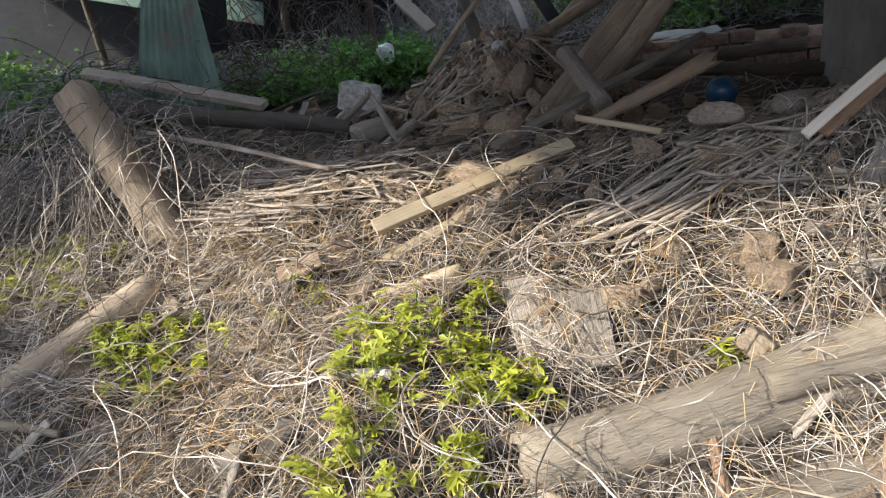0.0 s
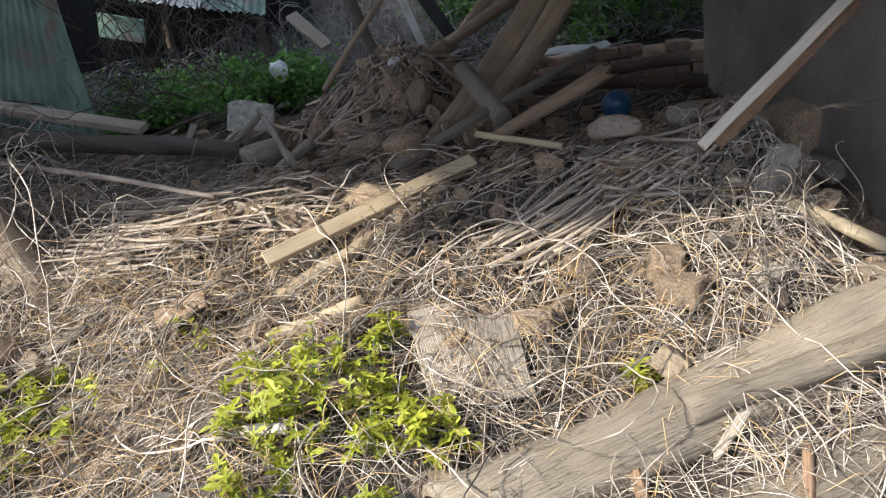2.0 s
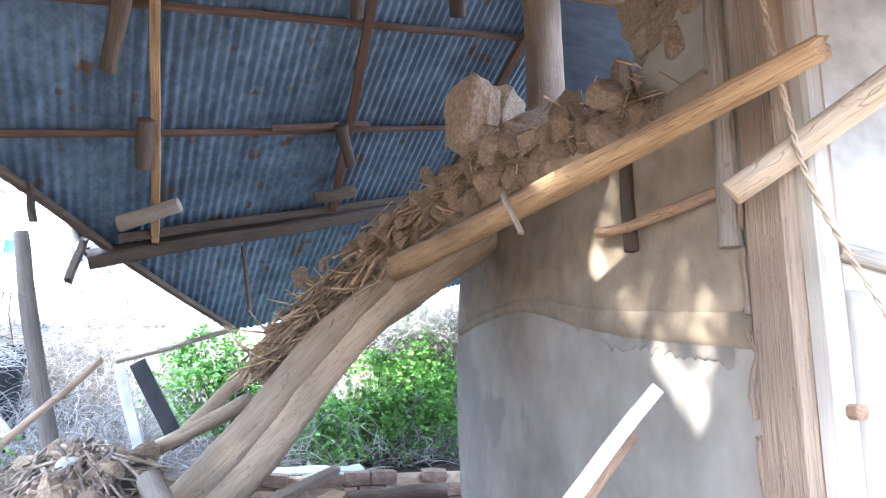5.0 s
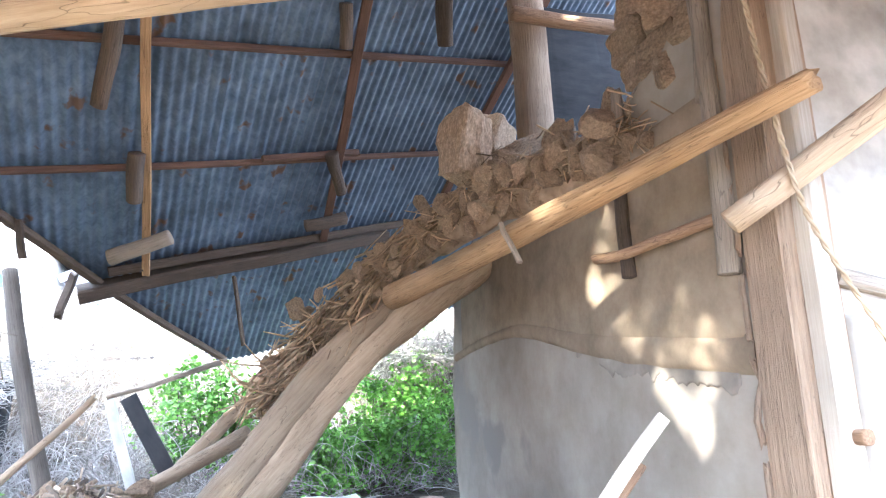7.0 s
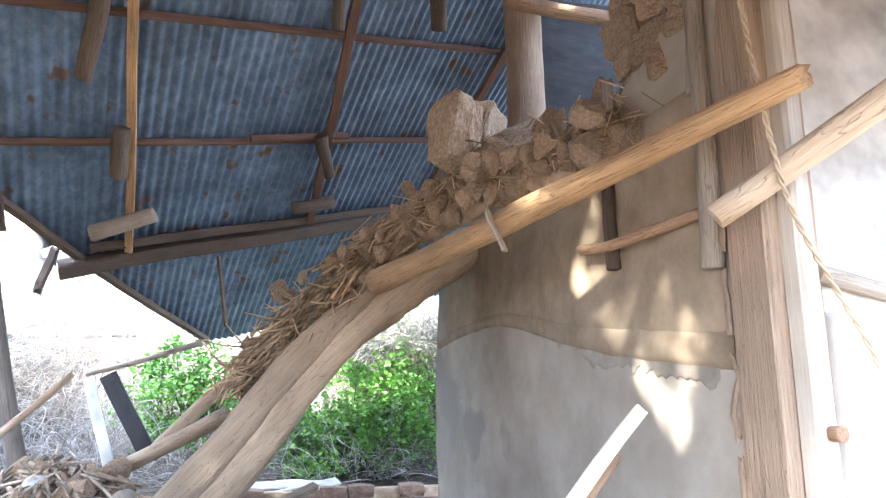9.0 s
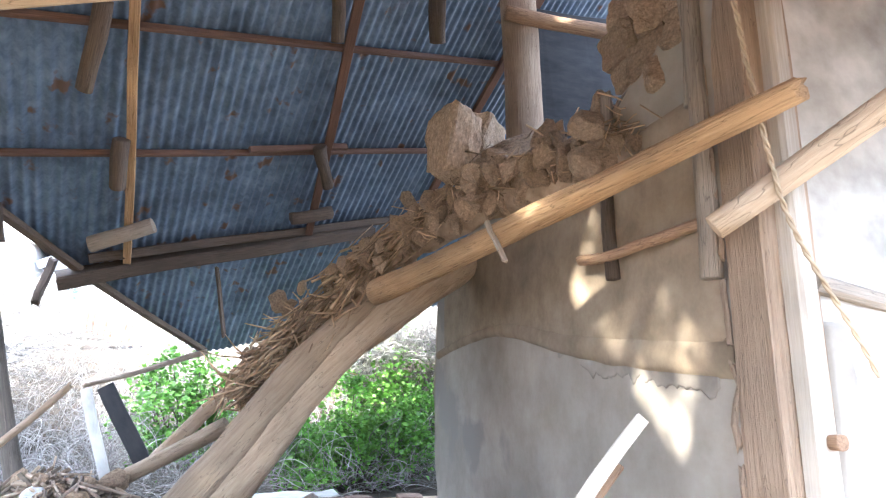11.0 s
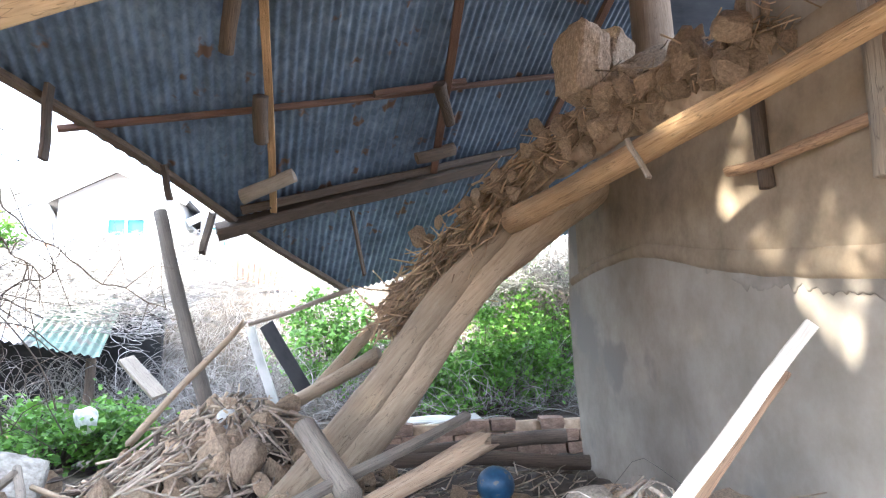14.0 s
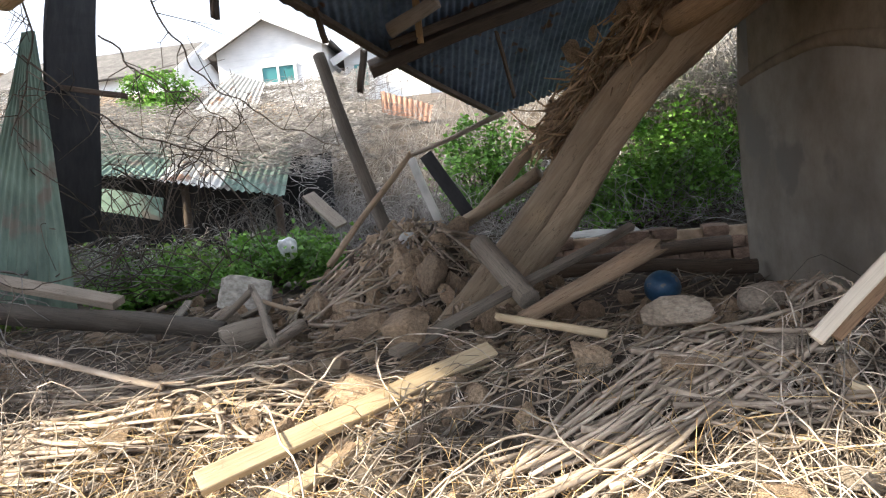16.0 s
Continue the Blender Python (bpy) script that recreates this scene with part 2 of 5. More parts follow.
def log_mesh(length, r0, r1, seed, rough=0.09, bend=0.03, segs=14, rings=None, ragged=0.0):
    """An uneven round log along local z, with ends cut or broken."""
    rings = rings or max(6, int(length / 0.09))
    verts, faces = [], []
    for i in range(rings + 1):
        k = i / rings
        z = k * length
        r = r0 + (r1 - r0) * k
        ox, oy = bend * nz(seed, k * 1.5, 3) * length, bend * nz(seed + 9, k * 1.5, 7) * length
        for j in range(segs):
            a = 2 * math.pi * j / segs
            d = 1 + rough * 2 * nz(math.cos(a) * 1.3 + seed, math.sin(a) * 1.3, z * 2.5) + rough * nz(math.cos(a) * 4 + seed, math.sin(a) * 4, z * 4)
            zz = z
            if ragged and i in (0, rings):
                zz += (1 if i else -1) * ragged * nz(math.cos(a) * 2.5, math.sin(a) * 2.5, seed + i)
            verts.append((ox + r * d * math.cos(a), oy + r * d * math.sin(a), zz))
    for i in range(rings):
        for j in range(segs):
            a, b = i * segs + j, i * segs + (j + 1) % segs
            faces.append((a, b, b + segs, a + segs))
    for i, rev in ((0, True), (rings, False)):
        ring = [i * segs + j for j in range(segs)]
        c = Vector((0, 0, 0))
        for q in ring:
            c += Vector(verts[q])
        c /= segs
        inner = []
        for q in ring:                      # a worn rim before the flat end
            v = Vector(verts[q]).lerp(c, 0.12)
            v.z += (-1 if rev else 1) * r0 * 0.06
            inner.append(len(verts))
            verts.append(tuple(v))
        for j in range(segs):
            f = (ring[j], ring[(j + 1) % segs], inner[(j + 1) % segs], inner[j])
            faces.append(f[::-1] if rev else f)
        faces.append(tuple(inner[::-1] if rev else inner))
    return raw("log", verts, faces)


def log(name, p0, p1, r0, r1, mat, seed, label="", category="", group="", parent=None, **kw):
    L = (Vector(p1) - Vector(p0)).length
    ob = put(name, log_mesh(L, r0, r1, seed, **kw), mat, parent, frame_to(p0, p1), "" if category else label)
    return tagged(ob, label, category, group) if category else ob


def bent_log(name, pts, radii, mat, seed, label="", parent=None, rough=.1, segs=20):
    """A crooked log through the given places, as one closed mesh."""
    P = [Vector(p) for p in pts]
    n = 22 * (len(P) - 1)
    verts, faces = [], []
    for i in range(n + 1):
        f = i / n * (len(P) - 1)
        k = min(int(f), len(P) - 2)
        u = f - k
        p0, p1, p2, p3 = P[max(k - 1, 0)], P[k], P[k + 1], P[min(k + 2, len(P) - 1)]
        c = .5 * (2 * p1 + (p2 - p0) * u + (2 * p0 - 5 * p1 + 4 * p2 - p3) * u * u + (3 * p1 - p0 - 3 * p2 + p3) * u ** 3)
        d = ((p2 - p0) * .5 * (1 - u) + (p3 - p1) * .5 * u).normalized()
        x = d.cross(Vector((0, 1, 0))).normalized()
        y = d.cross(x)
        r = radii[k] * (1 - u) + radii[k + 1] * u
        for j in range(segs):
            t = 2 * math.pi * j / segs
            q = 1 + rough * 2 * nz(math.cos(t) * 1.3 + seed, math.sin(t) * 1.3, i * .07) + rough * nz(math.cos(t) * 5 + seed, math.sin(t) * 5, i * .06) + rough * .5 * nz(math.cos(t) * 9, math.sin(t) * 9 + seed, i * .3)
            q -= .16 * math.exp(-((t - 3.6 - .25 * nz(i * .2, seed, 1)) / .13) ** 2)      # a long drying crack
            verts.append(tuple(c + x * (r * q * math.cos(t)) + y * (r * q * math.sin(t))))
    for i in range(n):
        for j in range(segs):
            s0, s1 = i * segs + j, i * segs + (j + 1) % segs
            faces.append((s0, s1, s1 + segs, s0 + segs))
    faces += [tuple(range(segs))[::-1], tuple(n * segs + j for j in range(segs))]
    m = frame_to(P[0], P[-1])
    inv = m.inverted()
    return put(name, raw(name, [tuple(inv @ Vector(v)) for v in verts], faces), mat, parent, m, label)


def board_mesh(length, w, t, seed, warp=0.01, ragged=0.0, edge=0.004):
    """A sawn board along local z: width in local x, thickness in local y, worn edges, a little warped."""
    rings = max(4, int(length / 0.12))
    prof = []
    e = min(edge, t * 0.3)
    hx, hy = w / 2, t / 2
    for sx, sy in ((1, 1), (-1, 1), (-1, -1), (1, -1)):
        if sx * sy > 0:
            prof += [(sx * hx, sy * (hy - e)), (sx * (hx - e), sy * hy)]
        else:
            prof += [(sx * (hx - e), sy * hy), (sx * hx, sy * (hy - e))]
    n = len(prof)
    verts, faces = [], []
    for i in range(rings + 1):
        k = i / rings
        ox, oy = warp * nz(seed, k * 2, 1), warp * nz(seed, k * 2, 5)
        tw = warp * 3 * nz(seed + 4, k * 1.5, 2)
        for j, (x, y) in enumerate(prof):
            s = 1 + 0.03 * nz(seed, x * 30, k * length * 3)
            z = k * length
            if ragged and i in (0, rings):
                z += (1 if i else -1) * ragged * (nz(x * 60 + seed, y * 25, 3.3) + 0.3 * nz(x * 200, seed, y * 90))
            verts.append((ox + x * s - tw * y, oy + y * s + tw * x, z))
    for i in range(rings):
        for j in range(n):
            a, b = i * n + j, i * n + (j + 1) % n
            faces.append((a, b, b + n, a + n))
    faces.append(tuple(range(n))[::-1])
    faces.append(tuple(rings * n + j for j in range(n)))
    return raw("board", verts, faces)


def board(name, p0, p1, w, t, mat, seed, roll=0.0, label="", category="", group="", parent=None, **kw):
    L = (Vector(p1) - Vector(p0)).length
    ob = put(name, board_mesh(L, w, t, seed, **kw), mat, parent, frame_to(p0, p1, roll), "" if category else label, soft=False)
    return tagged(ob, label, category, group) if category else ob


def rock_mesh(seed, sub=3, rough=0.35, angular=0.0):
    bm = bmesh.new()
    bmesh.ops.create_icosphere(bm, subdivisions=sub, radius=1.0)
    for v in bm.verts:
        c = v.co.copy()
        d = 1 + rough * nz(c.x * 1.1 + seed, c.y * 1.1, c.z * 1.1) + rough * 0.45 * nz(c.x * 3 + seed, c.y * 3, c.z * 3) + rough * .2 * nz(c.x * 8, c.y * 8 + seed, c.z * 8)
        v.co = c * d
        if angular:
            for k in range(7):
                nrm = Vector((nz(seed, k, 1.5), nz(seed, k, 4.5), nz(seed, k, 8.5)))
                if nrm.length > 0.01:
                    nrm.normalize()
                    over = v.co.dot(nrm) - (1 - angular)
                    if over > 0:
                        v.co -= nrm * over
    return mesh_of(bm, "rock")


def block_mesh(seed, rough=.16):
    """A broken block of clay or plaster: a box with crumbled faces and corners knocked off."""
    bm = bmesh.new()
    bmesh.ops.create_cube(bm, size=2.0)
    bmesh.ops.subdivide_edges(bm, edges=bm.edges[:], cuts=6, use_grid_fill=True)
    for v in bm.verts:
        c = v.co.copy()
        k = sum(1 for q in c if abs(q) > .98)
        d = 1 - .07 * (k - 1) + rough * nz(c.x * .9 + seed, c.y * .9, c.z * .9) + rough * .7 * nz(c.x * 2.6, c.y * 2.6 + seed, c.z * 2.6) + rough * .35 * nz(c.x * 7, c.y * 7, c.z * 7 + seed)
        v.co = c * d
    return mesh_of(bm, "block")


def block(name, at, size, mat, seed, label="", category="", group="", turn=None):
    m = Matrix.LocRotScale(Vector(at), Euler(turn or (.1, .1, seed)), Vector(size))
    return tagged(put(name, block_mesh(seed), mat, None, m, soft=False), label, category, group)


def rock(name, at, size, mat, seed, label="", category="", group="", turn=None, parent=None, sub=3, rough=.35, angular=.25):
    m = Matrix.LocRotScale(Vector(at), Euler(turn or (0, 0, seed)), Vector(size))
    ob = put(name, rock_mesh(seed, sub, rough, angular), mat, parent, m, "" if category else label)
    return tagged(ob, label, category, group) if category else ob


class Tubes:
    """Many thin bent stems gathered into one mesh."""

    def __init__(self, sides=4):
        self.v, self.f, self.sides = [], [], sides

    def add(self, pts, r0, r1):
        n, s = len(pts), self.sides
        base = len(self.v)
        for i, p in enumerate(pts):
            d = (pts[min(i + 1, n - 1)] - pts[max(i - 1, 0)])
            d = d.normalized() if d.length > 1e-6 else Vector((0, 0, 1))
            x = d.orthogonal().normalized() if abs(d.z) > 0.95 else d.cross(Vector((0, 0, 1))).normalized()
            y = d.cross(x)
            r = r0 + (r1 - r0) * i / max(1, n - 1)
            for j in range(s):
                a = 2 * math.pi * j / s
                self.v.append(tuple(p + x * (r * math.cos(a)) + y * (r * math.sin(a))))
        for i in range(n - 1):
            for j in range(s):
                a, b = base + i * s + j, base + i * s + (j + 1) % s
                self.f.append((a, b, b + s, a + s))
        self.f.append(tuple(base + j for j in range(s))[::-1])
        self.f.append(tuple(base + (n - 1) * s + j for j in range(s)))

    def make(self, name, mat, label="", category="", kind="stuff", parent=None):
        ob = put(name, raw(name, self.v, self.f), mat, parent)
        return tagged(ob, label, category, "", kind)


def smoothstep(a, b, v):
    k = min(1.0, max(0.0, (v - a) / (b - a)))
    return k * k * (3 - 2 * k)


YS = (-60, 0, 1, 1.65, 2.05, 2.5, 3.0, 3.5, 4.0, 5.0, 7.0, 60)
ZS = (-.1, -.05, .08, .22, .32, .46, .60, .60, .54, .50, .45, .45)


def base_height(x, y):
    """The heap of rubble that runs up from the path to the fallen room, and the garden behind."""
    z = float(np.interp(y, YS, ZS))
    z += .55 * math.exp(-((x + .85) ** 2 + (y - 5.3) ** 2) / (2 * .42 ** 2))
    z -= .38 * smoothstep(.95, 1.35, x) * smoothstep(2.2, 2.7, y) * (1 - smoothstep(4.2, 5.0, y))
    z -= .15 * (1 - smoothstep(-2.4, -1.2, x)) * smoothstep(1.5, 2.5, y) * (1 - smoothstep(3.2, 4.5, y))
    z += .1 * math.exp(-((x - .65) ** 2 + (y - 3.1) ** 2) / (2 * .35 ** 2))
    z += .17 * math.exp(-((x - 1.02) / .18) ** 2 / 2 - ((y - 3.1) / .4) ** 2 / 2)
    z += .13 * math.exp(-((x + .95) ** 2 + (y - 1.6) ** 2) / (2 * .3 ** 2))
    z -= .12 * math.exp(-((x + 1.75) ** 2 + (y - 1.8) ** 2) / (2 * .28 ** 2))
    # the overgrown bank behind the garden
    z += 2.3 * smoothstep(9.5, 13.5, y + .12 * x) * (1 - .5 * smoothstep(-2, 3, x)) + 1.6 * smoothstep(14, 22, y)
    z += 1.9 * smoothstep(9.6, 11.5, y) * smoothstep(-1, 1.5, x)
    return z


def ground_z(x, y):
    near = smoothstep(9, 3, math.hypot(x, y - 2.5))
    z = base_height(x, y)
    z += near * (.05 * nz(x * 2.2, y * 2.2, 1) + .05 * nz(x * 6, y * 6, 4) + .018 * nz(x * 15, y * 15, 7))
    return z + (1 - near) * .15 * nz(x * .5, y * .5, 2)


# ---- ground ----
def build_ground():
    def axis(lo, hi, a, b, fine):
        out, v, step = [], a, fine
        while v > lo:
            step *= 1.25
            v -= step
            out.append(v)
        out = out[::-1] + list(np.arange(a, b, fine))
        v, step = b, fine
        while v < hi:
            out.append(v)
            step *= 1.25
            v += step
        return out
    xs, ys = axis(-400, 400, -3.6, 2.2, .035), axis(-300, 700, .4, 6.6, .035)
    verts = [(x, y, ground_z(x, y)) for y in ys for x in xs]
    w = len(xs)
    faces = [(j * w + i, j * w + i + 1, (j + 1) * w + i + 1, (j + 1) * w + i) for j in range(len(ys) - 1) for i in range(w - 1)]
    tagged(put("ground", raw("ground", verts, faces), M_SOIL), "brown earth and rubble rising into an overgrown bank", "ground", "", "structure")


build_ground()

# ---- the standing mud wall, its post and the front wall ----
WX = 1.55


def build_wall():
    # far edge bulges a little and the top is broken
    ys, zs = np.linspace(2.45, 5.72, 60), np.linspace(.1, 3.0, 56)
    verts, faces = [], []
    for side in (0, 1):
        for y in ys:
            for z in zs:
                far = smoothstep(5.3, 5.72, y)
                yy = y + far * (.06 * math.sin((z - .8) * 2.2) + .02 * nz(z * 4, 1, 2))
                top = 2.62 - .1 * nz(y * 2, 0, 3) + .25 * smoothstep(3.2, 2.5, y)
                x = WX + side * .13 + (.012 * nz(y * 1.3, z * 1.3, 3) + .004 * nz(y * 6, z * 6, 5)) * (1 - side)
                verts.append((x, yy, min(z, top + .04 * nz(y * 9, z, 1))))
    n, k = len(zs), len(ys) * len(zs)
    for i in range(len(ys) - 1):
        for j in range(n - 1):
            a = i * n + j
            faces.append((a, a + n, a + n + 1, a + 1)[::-1])
            faces.append((a + k, a + k + n, a + k + n + 1, a + k + 1))
    for j in range(n - 1):
        for i in (0, len(ys) - 1):
            a = i * n + j
            f = (a, a + 1, a + 1 + k, a + k)
            faces.append(f if i == 0 else f[::-1])
    for i in range(len(ys) - 1):
        for j in (0, n - 1):
            a = i * n + j
            faces.append((a, a + n, a + n + k, a + k))
    return put("wall_east", raw("wall", verts, faces), M_PLASTER)


wall = tagged(build_wall(), "grey mud-plastered wall, stained and cracked, beside a leaning post", "wall", "", "structure")


def plaster_patch(name, parent, ylo, yhi, top, bottom, x, mat, seed, label):
    """A raised coat of plaster left on the wall, with ragged edges."""
    n, m = 90, 16
    verts, faces = [], []
    for i in range(n + 1):
        y = ylo + (yhi - ylo) * i / n
        zt, zb = top(y), bottom(y)
        for j in range(m + 1):
            k = j / m
            z = zb + (zt - zb) * k
            verts.append((x - (.012 if 0 < j < m and 0 < i < n else -.02) - .004 * nz(y * 5, z * 5, seed), y + (.02 * nz(z * 9, seed, 1) if i in (0, n) else 0), z))
    for i in range(n):
        for j in range(m):
            a = i * (m + 1) + j
            faces.append((a, a + 1, a + m + 2, a + m + 1))
    return put(name, raw(name, verts, faces), mat, parent, None, label)


def rail_z(y):
    k = (5.66 - y) / 3.12
    return 1.86 + .03 * math.sin(k * 9) + .06 * math.exp(-((k - .45) / .2) ** 2) - .30 * smoothstep(.35, 1, k)


plaster_patch("plaster_coat", wall, 2.56, 5.5, lambda y: 2.5, lambda y: rail_z(y) + .01 * nz(y * 9, 2, 1), WX, M_PLASTER2, 3, "tan clay coat above the rail")
plaster_patch("plaster_flake", wall, 2.62, 3.7, lambda y: rail_z(y) + .01, lambda y: rail_z(y) - .11 + .07 * nz(y * 5, 4, 1) + .045 * nz(y * 17, 1, 1) + .025 * nz(y * 41, 3, 1), WX + .008, M_OLDCOAT, 5, "darker old grey coat with a jagged edge")


def bent_rail():
    n = 26
    verts, faces = [], []
    for i in range(n + 1):
        k = i / n
        y = 5.66 - 3.12 * k
        z = rail_z(y)
        r = .035 + .035 * smoothstep(.2, .9, k) + .006 * nz(k * 8, 1, 1)
        for j in range(12):
            a = 2 * math.pi * j / 12
            verts.append((WX + .012 + .032 * math.cos(a), y, z + r * math.sin(a) * (1 + .1 * nz(k * 20, j, 1))))
    for i in range(n):
        for j in range(12):
            a, b = i * 12 + j, i * 12 + (j + 1) % 12
            faces.append((a, b, b + 12, a + 12))
    faces += [tuple(range(12)), tuple(n * 12 + j for j in range(12))[::-1]]
    put("rail", raw("rail", verts, faces), M_PLASTER2, wall, None, "bent unsquared wooden wall rail")


bent_rail()
log("wall_stud", (1.52, 3.13, 1.93), (1.52, 3.13, 2.34), .03, .028, M_DARKWOOD, 5, "dark upright lath", parent=wall)
log("wall_stud", (1.52, 2.58, 1.82), (1.53, 2.54, 2.9), .035, .03, M_GREYWOOD, 6, "grey upright lath", parent=wall)
log("wall_lath", (1.50, 3.34, 2.055), (1.5, 2.6, 1.985), .022, .02, M_BROWNWOOD, 8, "crooked wall lath", parent=wall, bend=.06)

# corner post: a brown squared timber with a sun-bleached front face
post = thing("corner_post", (1.6, 2.4, .1), "split brown timber corner post with bleached front edge", "post")
board("timber", (1.56, 2.445, .1), (1.645, 2.435, 3.2), .18, .17, M_POST, 2, 0, parent=post, warp=.03, edge=.012)
board("bleached_edge", (1.525, 2.335, .1), (1.645, 2.325, 3.2), .07, .07, M_GREYPALE, 4, 8, "pale weathered facing strip", parent=post, warp=.03, edge=.012)
for k in range(9):
    z = .25 + .27 * k
    board("edge_sliver", (1.475 + .0275 * z, 2.537, z), (1.48 + .0275 * z, 2.535 + .015 * nz(k, 2, 1), z + .22 + .2 * abs(nz(k, 1, 3))), .016, .02, M_POST, 610 + k, 10 * k, parent=post, warp=.03, ragged=.05)
log("peg", (1.575, 2.26, 1.345), (1.58, 2.32, 1.345), .02, .018, M_BROWNWOOD, 3, "wooden peg", parent=post)


def front_wall():
    bm = bmesh.new()
    xs, zs = np.linspace(1.58, 6.5, 110), np.linspace(-.1, 3.3, 64)
    g = [[[bm.verts.new((x + .035 * z * (6.5 - x) / 4.9, (2.36 if s == 0 else 2.52) + (.014 * nz(x * 3, z * 3, 2) + .006 * nz(x * 11, z * 11, 4)) * (1 - s), z)) for z in zs] for x in xs] for s in (0, 1)]
    for i in range(len(xs) - 1):
        for j in range(len(zs) - 1):
            bm.faces.new((g[0][i][j], g[0][i + 1][j], g[0][i + 1][j + 1], g[0][i][j + 1]))
            bm.faces.new((g[1][i][j], g[1][i][j + 1], g[1][i + 1][j + 1], g[1][i + 1][j]))
    for j in range(len(zs) - 1):
        bm.faces.new((g[0][0][j], g[0][0][j + 1], g[1][0][j + 1], g[1][0][j]))
    ob = part("wall_front", bm, M_LIME, None)
    tagged(ob, "cracked pale plaster front wall beside the corner post", "wall", "", "structure")
    board("wall_batten", (1.655, 2.345, 1.765), (2.9, 2.35, 1.60), .05, .05, M_GREYWOOD, 21, 0, "grey cracked batten set in plaster", parent=ob, warp=.03, edge=.012)
    # an older grey coat beside the post, with a crumbled edge
    verts, faces = [], []
    for i in range(61):
        z = .05 + 1.62 * i / 60
        lo, hi = 1.60 + .035 * z, 1.70 + .035 * z + .03 * nz(z * 5, 3, 1) + .016 * nz(z * 17, 1, 2)
        for j in range(9):
            k = j / 8
            rim = j in (0, 8) or i in (0, 60)
            verts.append((lo + (hi - lo) * k, (2.375 if rim else 2.335) + .006 * nz(k * 5, z * 14, 2), z))
    for i in range(60):
        for j in range(8):
            a = i * 9 + j
            faces.append((a, a + 1, a + 10, a + 9))
    put("plaster_strip", raw("plaster_strip", verts, faces), M_PLASTER, ob, None, "crumbling grey plaster strip")
    return ob


fw = front_wall()

# hanging straw rope by the post
rope = Tubes(6)
for ph in (0, math.pi):
    pts = []
    for i in range(70):
        k = i / 69
        z = 2.75 - 1.25 * k
        x = 1.36 + .165 * k + .14 * smoothstep(.62, 1.05, k)
        y = 2.2 + .03 * math.sin(k * 3)
        pts.append(Vector((x + .0045 * math.cos(k * 95 + ph), y + .0045 * math.sin(k * 95 + ph), z)))
    rope.add(pts, .0055, .004)
rope.make("straw_rope", M_ROPE, "twisted straw rope hanging by the corner post", "rope", "")

# ---- corrugated roof over the far side ----
RS = Vector((-.169, .869, -.465)).normalized()          # down the slope
RP0 = Vector((.92, .29, .26))
RP = (RP0 - RS * RP0.dot(RS)).normalized()              # along the purlins
RN = RP.cross(RS).normalized()
RO = Vector((-.81, 5.6, 3.27))


def roof_at(u, v, d=0.0):
    return RO + RP * u + RS * v - RN * d


def uv_of(p):
    q = Vector(p) - RO
    return q.dot(RP), q.dot(RS)


EA, EB = uv_of((-2.21, 4.64, 3.11)), uv_of((-.37, 8.55, 2.1))
roof = thing("corrugated_roof", (0, 6, 2.2), "sagging blue-grey corrugated sheet roof over bare timber", "roof")


def edge_v(u):
    k = (u - EA[0]) / (EB[0] - EA[0])
    return EA[1] + (EB[1] - EA[1]) * min(1.0, k) if k > 0 else EA[1] + (EB[1] - EA[1]) * k


def roof_sheets():
    pitch, width, top = .075, .75, -2.6
    u, k = EA[0] - .9, 0
    while u < 4.6:
        cols = int(width / pitch * 8) + 8
        verts, faces = [], []
        lift = .004 * (k % 2)
        for i in range(cols):
            uu = u + i * pitch / 8
            bot = edge_v(uu) + .025 * nz(uu * 5, 1, 1)
            wave = .011 * math.sin(2 * math.pi * uu / pitch)
            for j in range(13):
                v = top + (bot - top) * j / 12
                sag = .02 * nz(uu * .8, v * .8, 3)
                for d in (0, .0015):
                    verts.append(tuple(roof_at(uu, v, wave + lift + sag + d)))
        for i in range(cols - 1):
            for j in range(12):
                a = (i * 13 + j) * 2
                b, c, e = a + 26, a + 28, a + 2
                faces.append((a, b, c, e))
                faces.append((a + 1, e + 1, c + 1, b + 1))
        put("roof_sheet", raw("sheet", verts, faces), M_TIN, roof)
        u += width
        k += 1


roof_sheets()


def roof_bar(name, u0, v0, u1, v1, w, t, mat, seed, d=.05, label=""):
    board(name, roof_at(u0, v0, d), roof_at(u1, v1, d), w, t, mat, seed, 0, label, parent=roof, warp=.025, edge=.008)


for v in (0.0, -1.0, -2.0):
    roof_bar("purlin", -1.6 if v else -1.35, v, 4.2, v + (.0 if v else .05), .05, .045, M_REDWOOD, 3 + v, .04)
roof_bar("purlin", .9, -.04, 1.75, -.07, .055, .05, M_REDWOOD, 8, .085, "doubled red-brown purlin")
a0, a1 = uv_of((-0.69, 4.57, 3.68)), uv_of((-0.87, 6.64, 2.67))
board("rafter", roof_at(a0[0], a0[1] - 1.2, .09), roof_at(*a1, .09), .06, .045, M_RAFTER, 14, 0, "light brown rafter", parent=roof, warp=.03)
b0, b1 = uv_of((0.56, 4.82, 4.10)), uv_of((0.63, 7.01, 3.14))
board("rafter", roof_at(b0[0], b0[1] - 1.2, .09), roof_at(*b1, .09), .07, .05, M_REDWOOD, 15, 0, "brown rafter", parent=roof, warp=.03)
c0 = uv_of((2.21, 5.14, 4.66))
board("rafter", roof_at(c0[0], c0[1] - 1, .09), roof_at(c0[0], 1.9, .09), .07, .05, M_REDWOOD, 16, 0, "brown rafter", parent=roof, warp=.03)
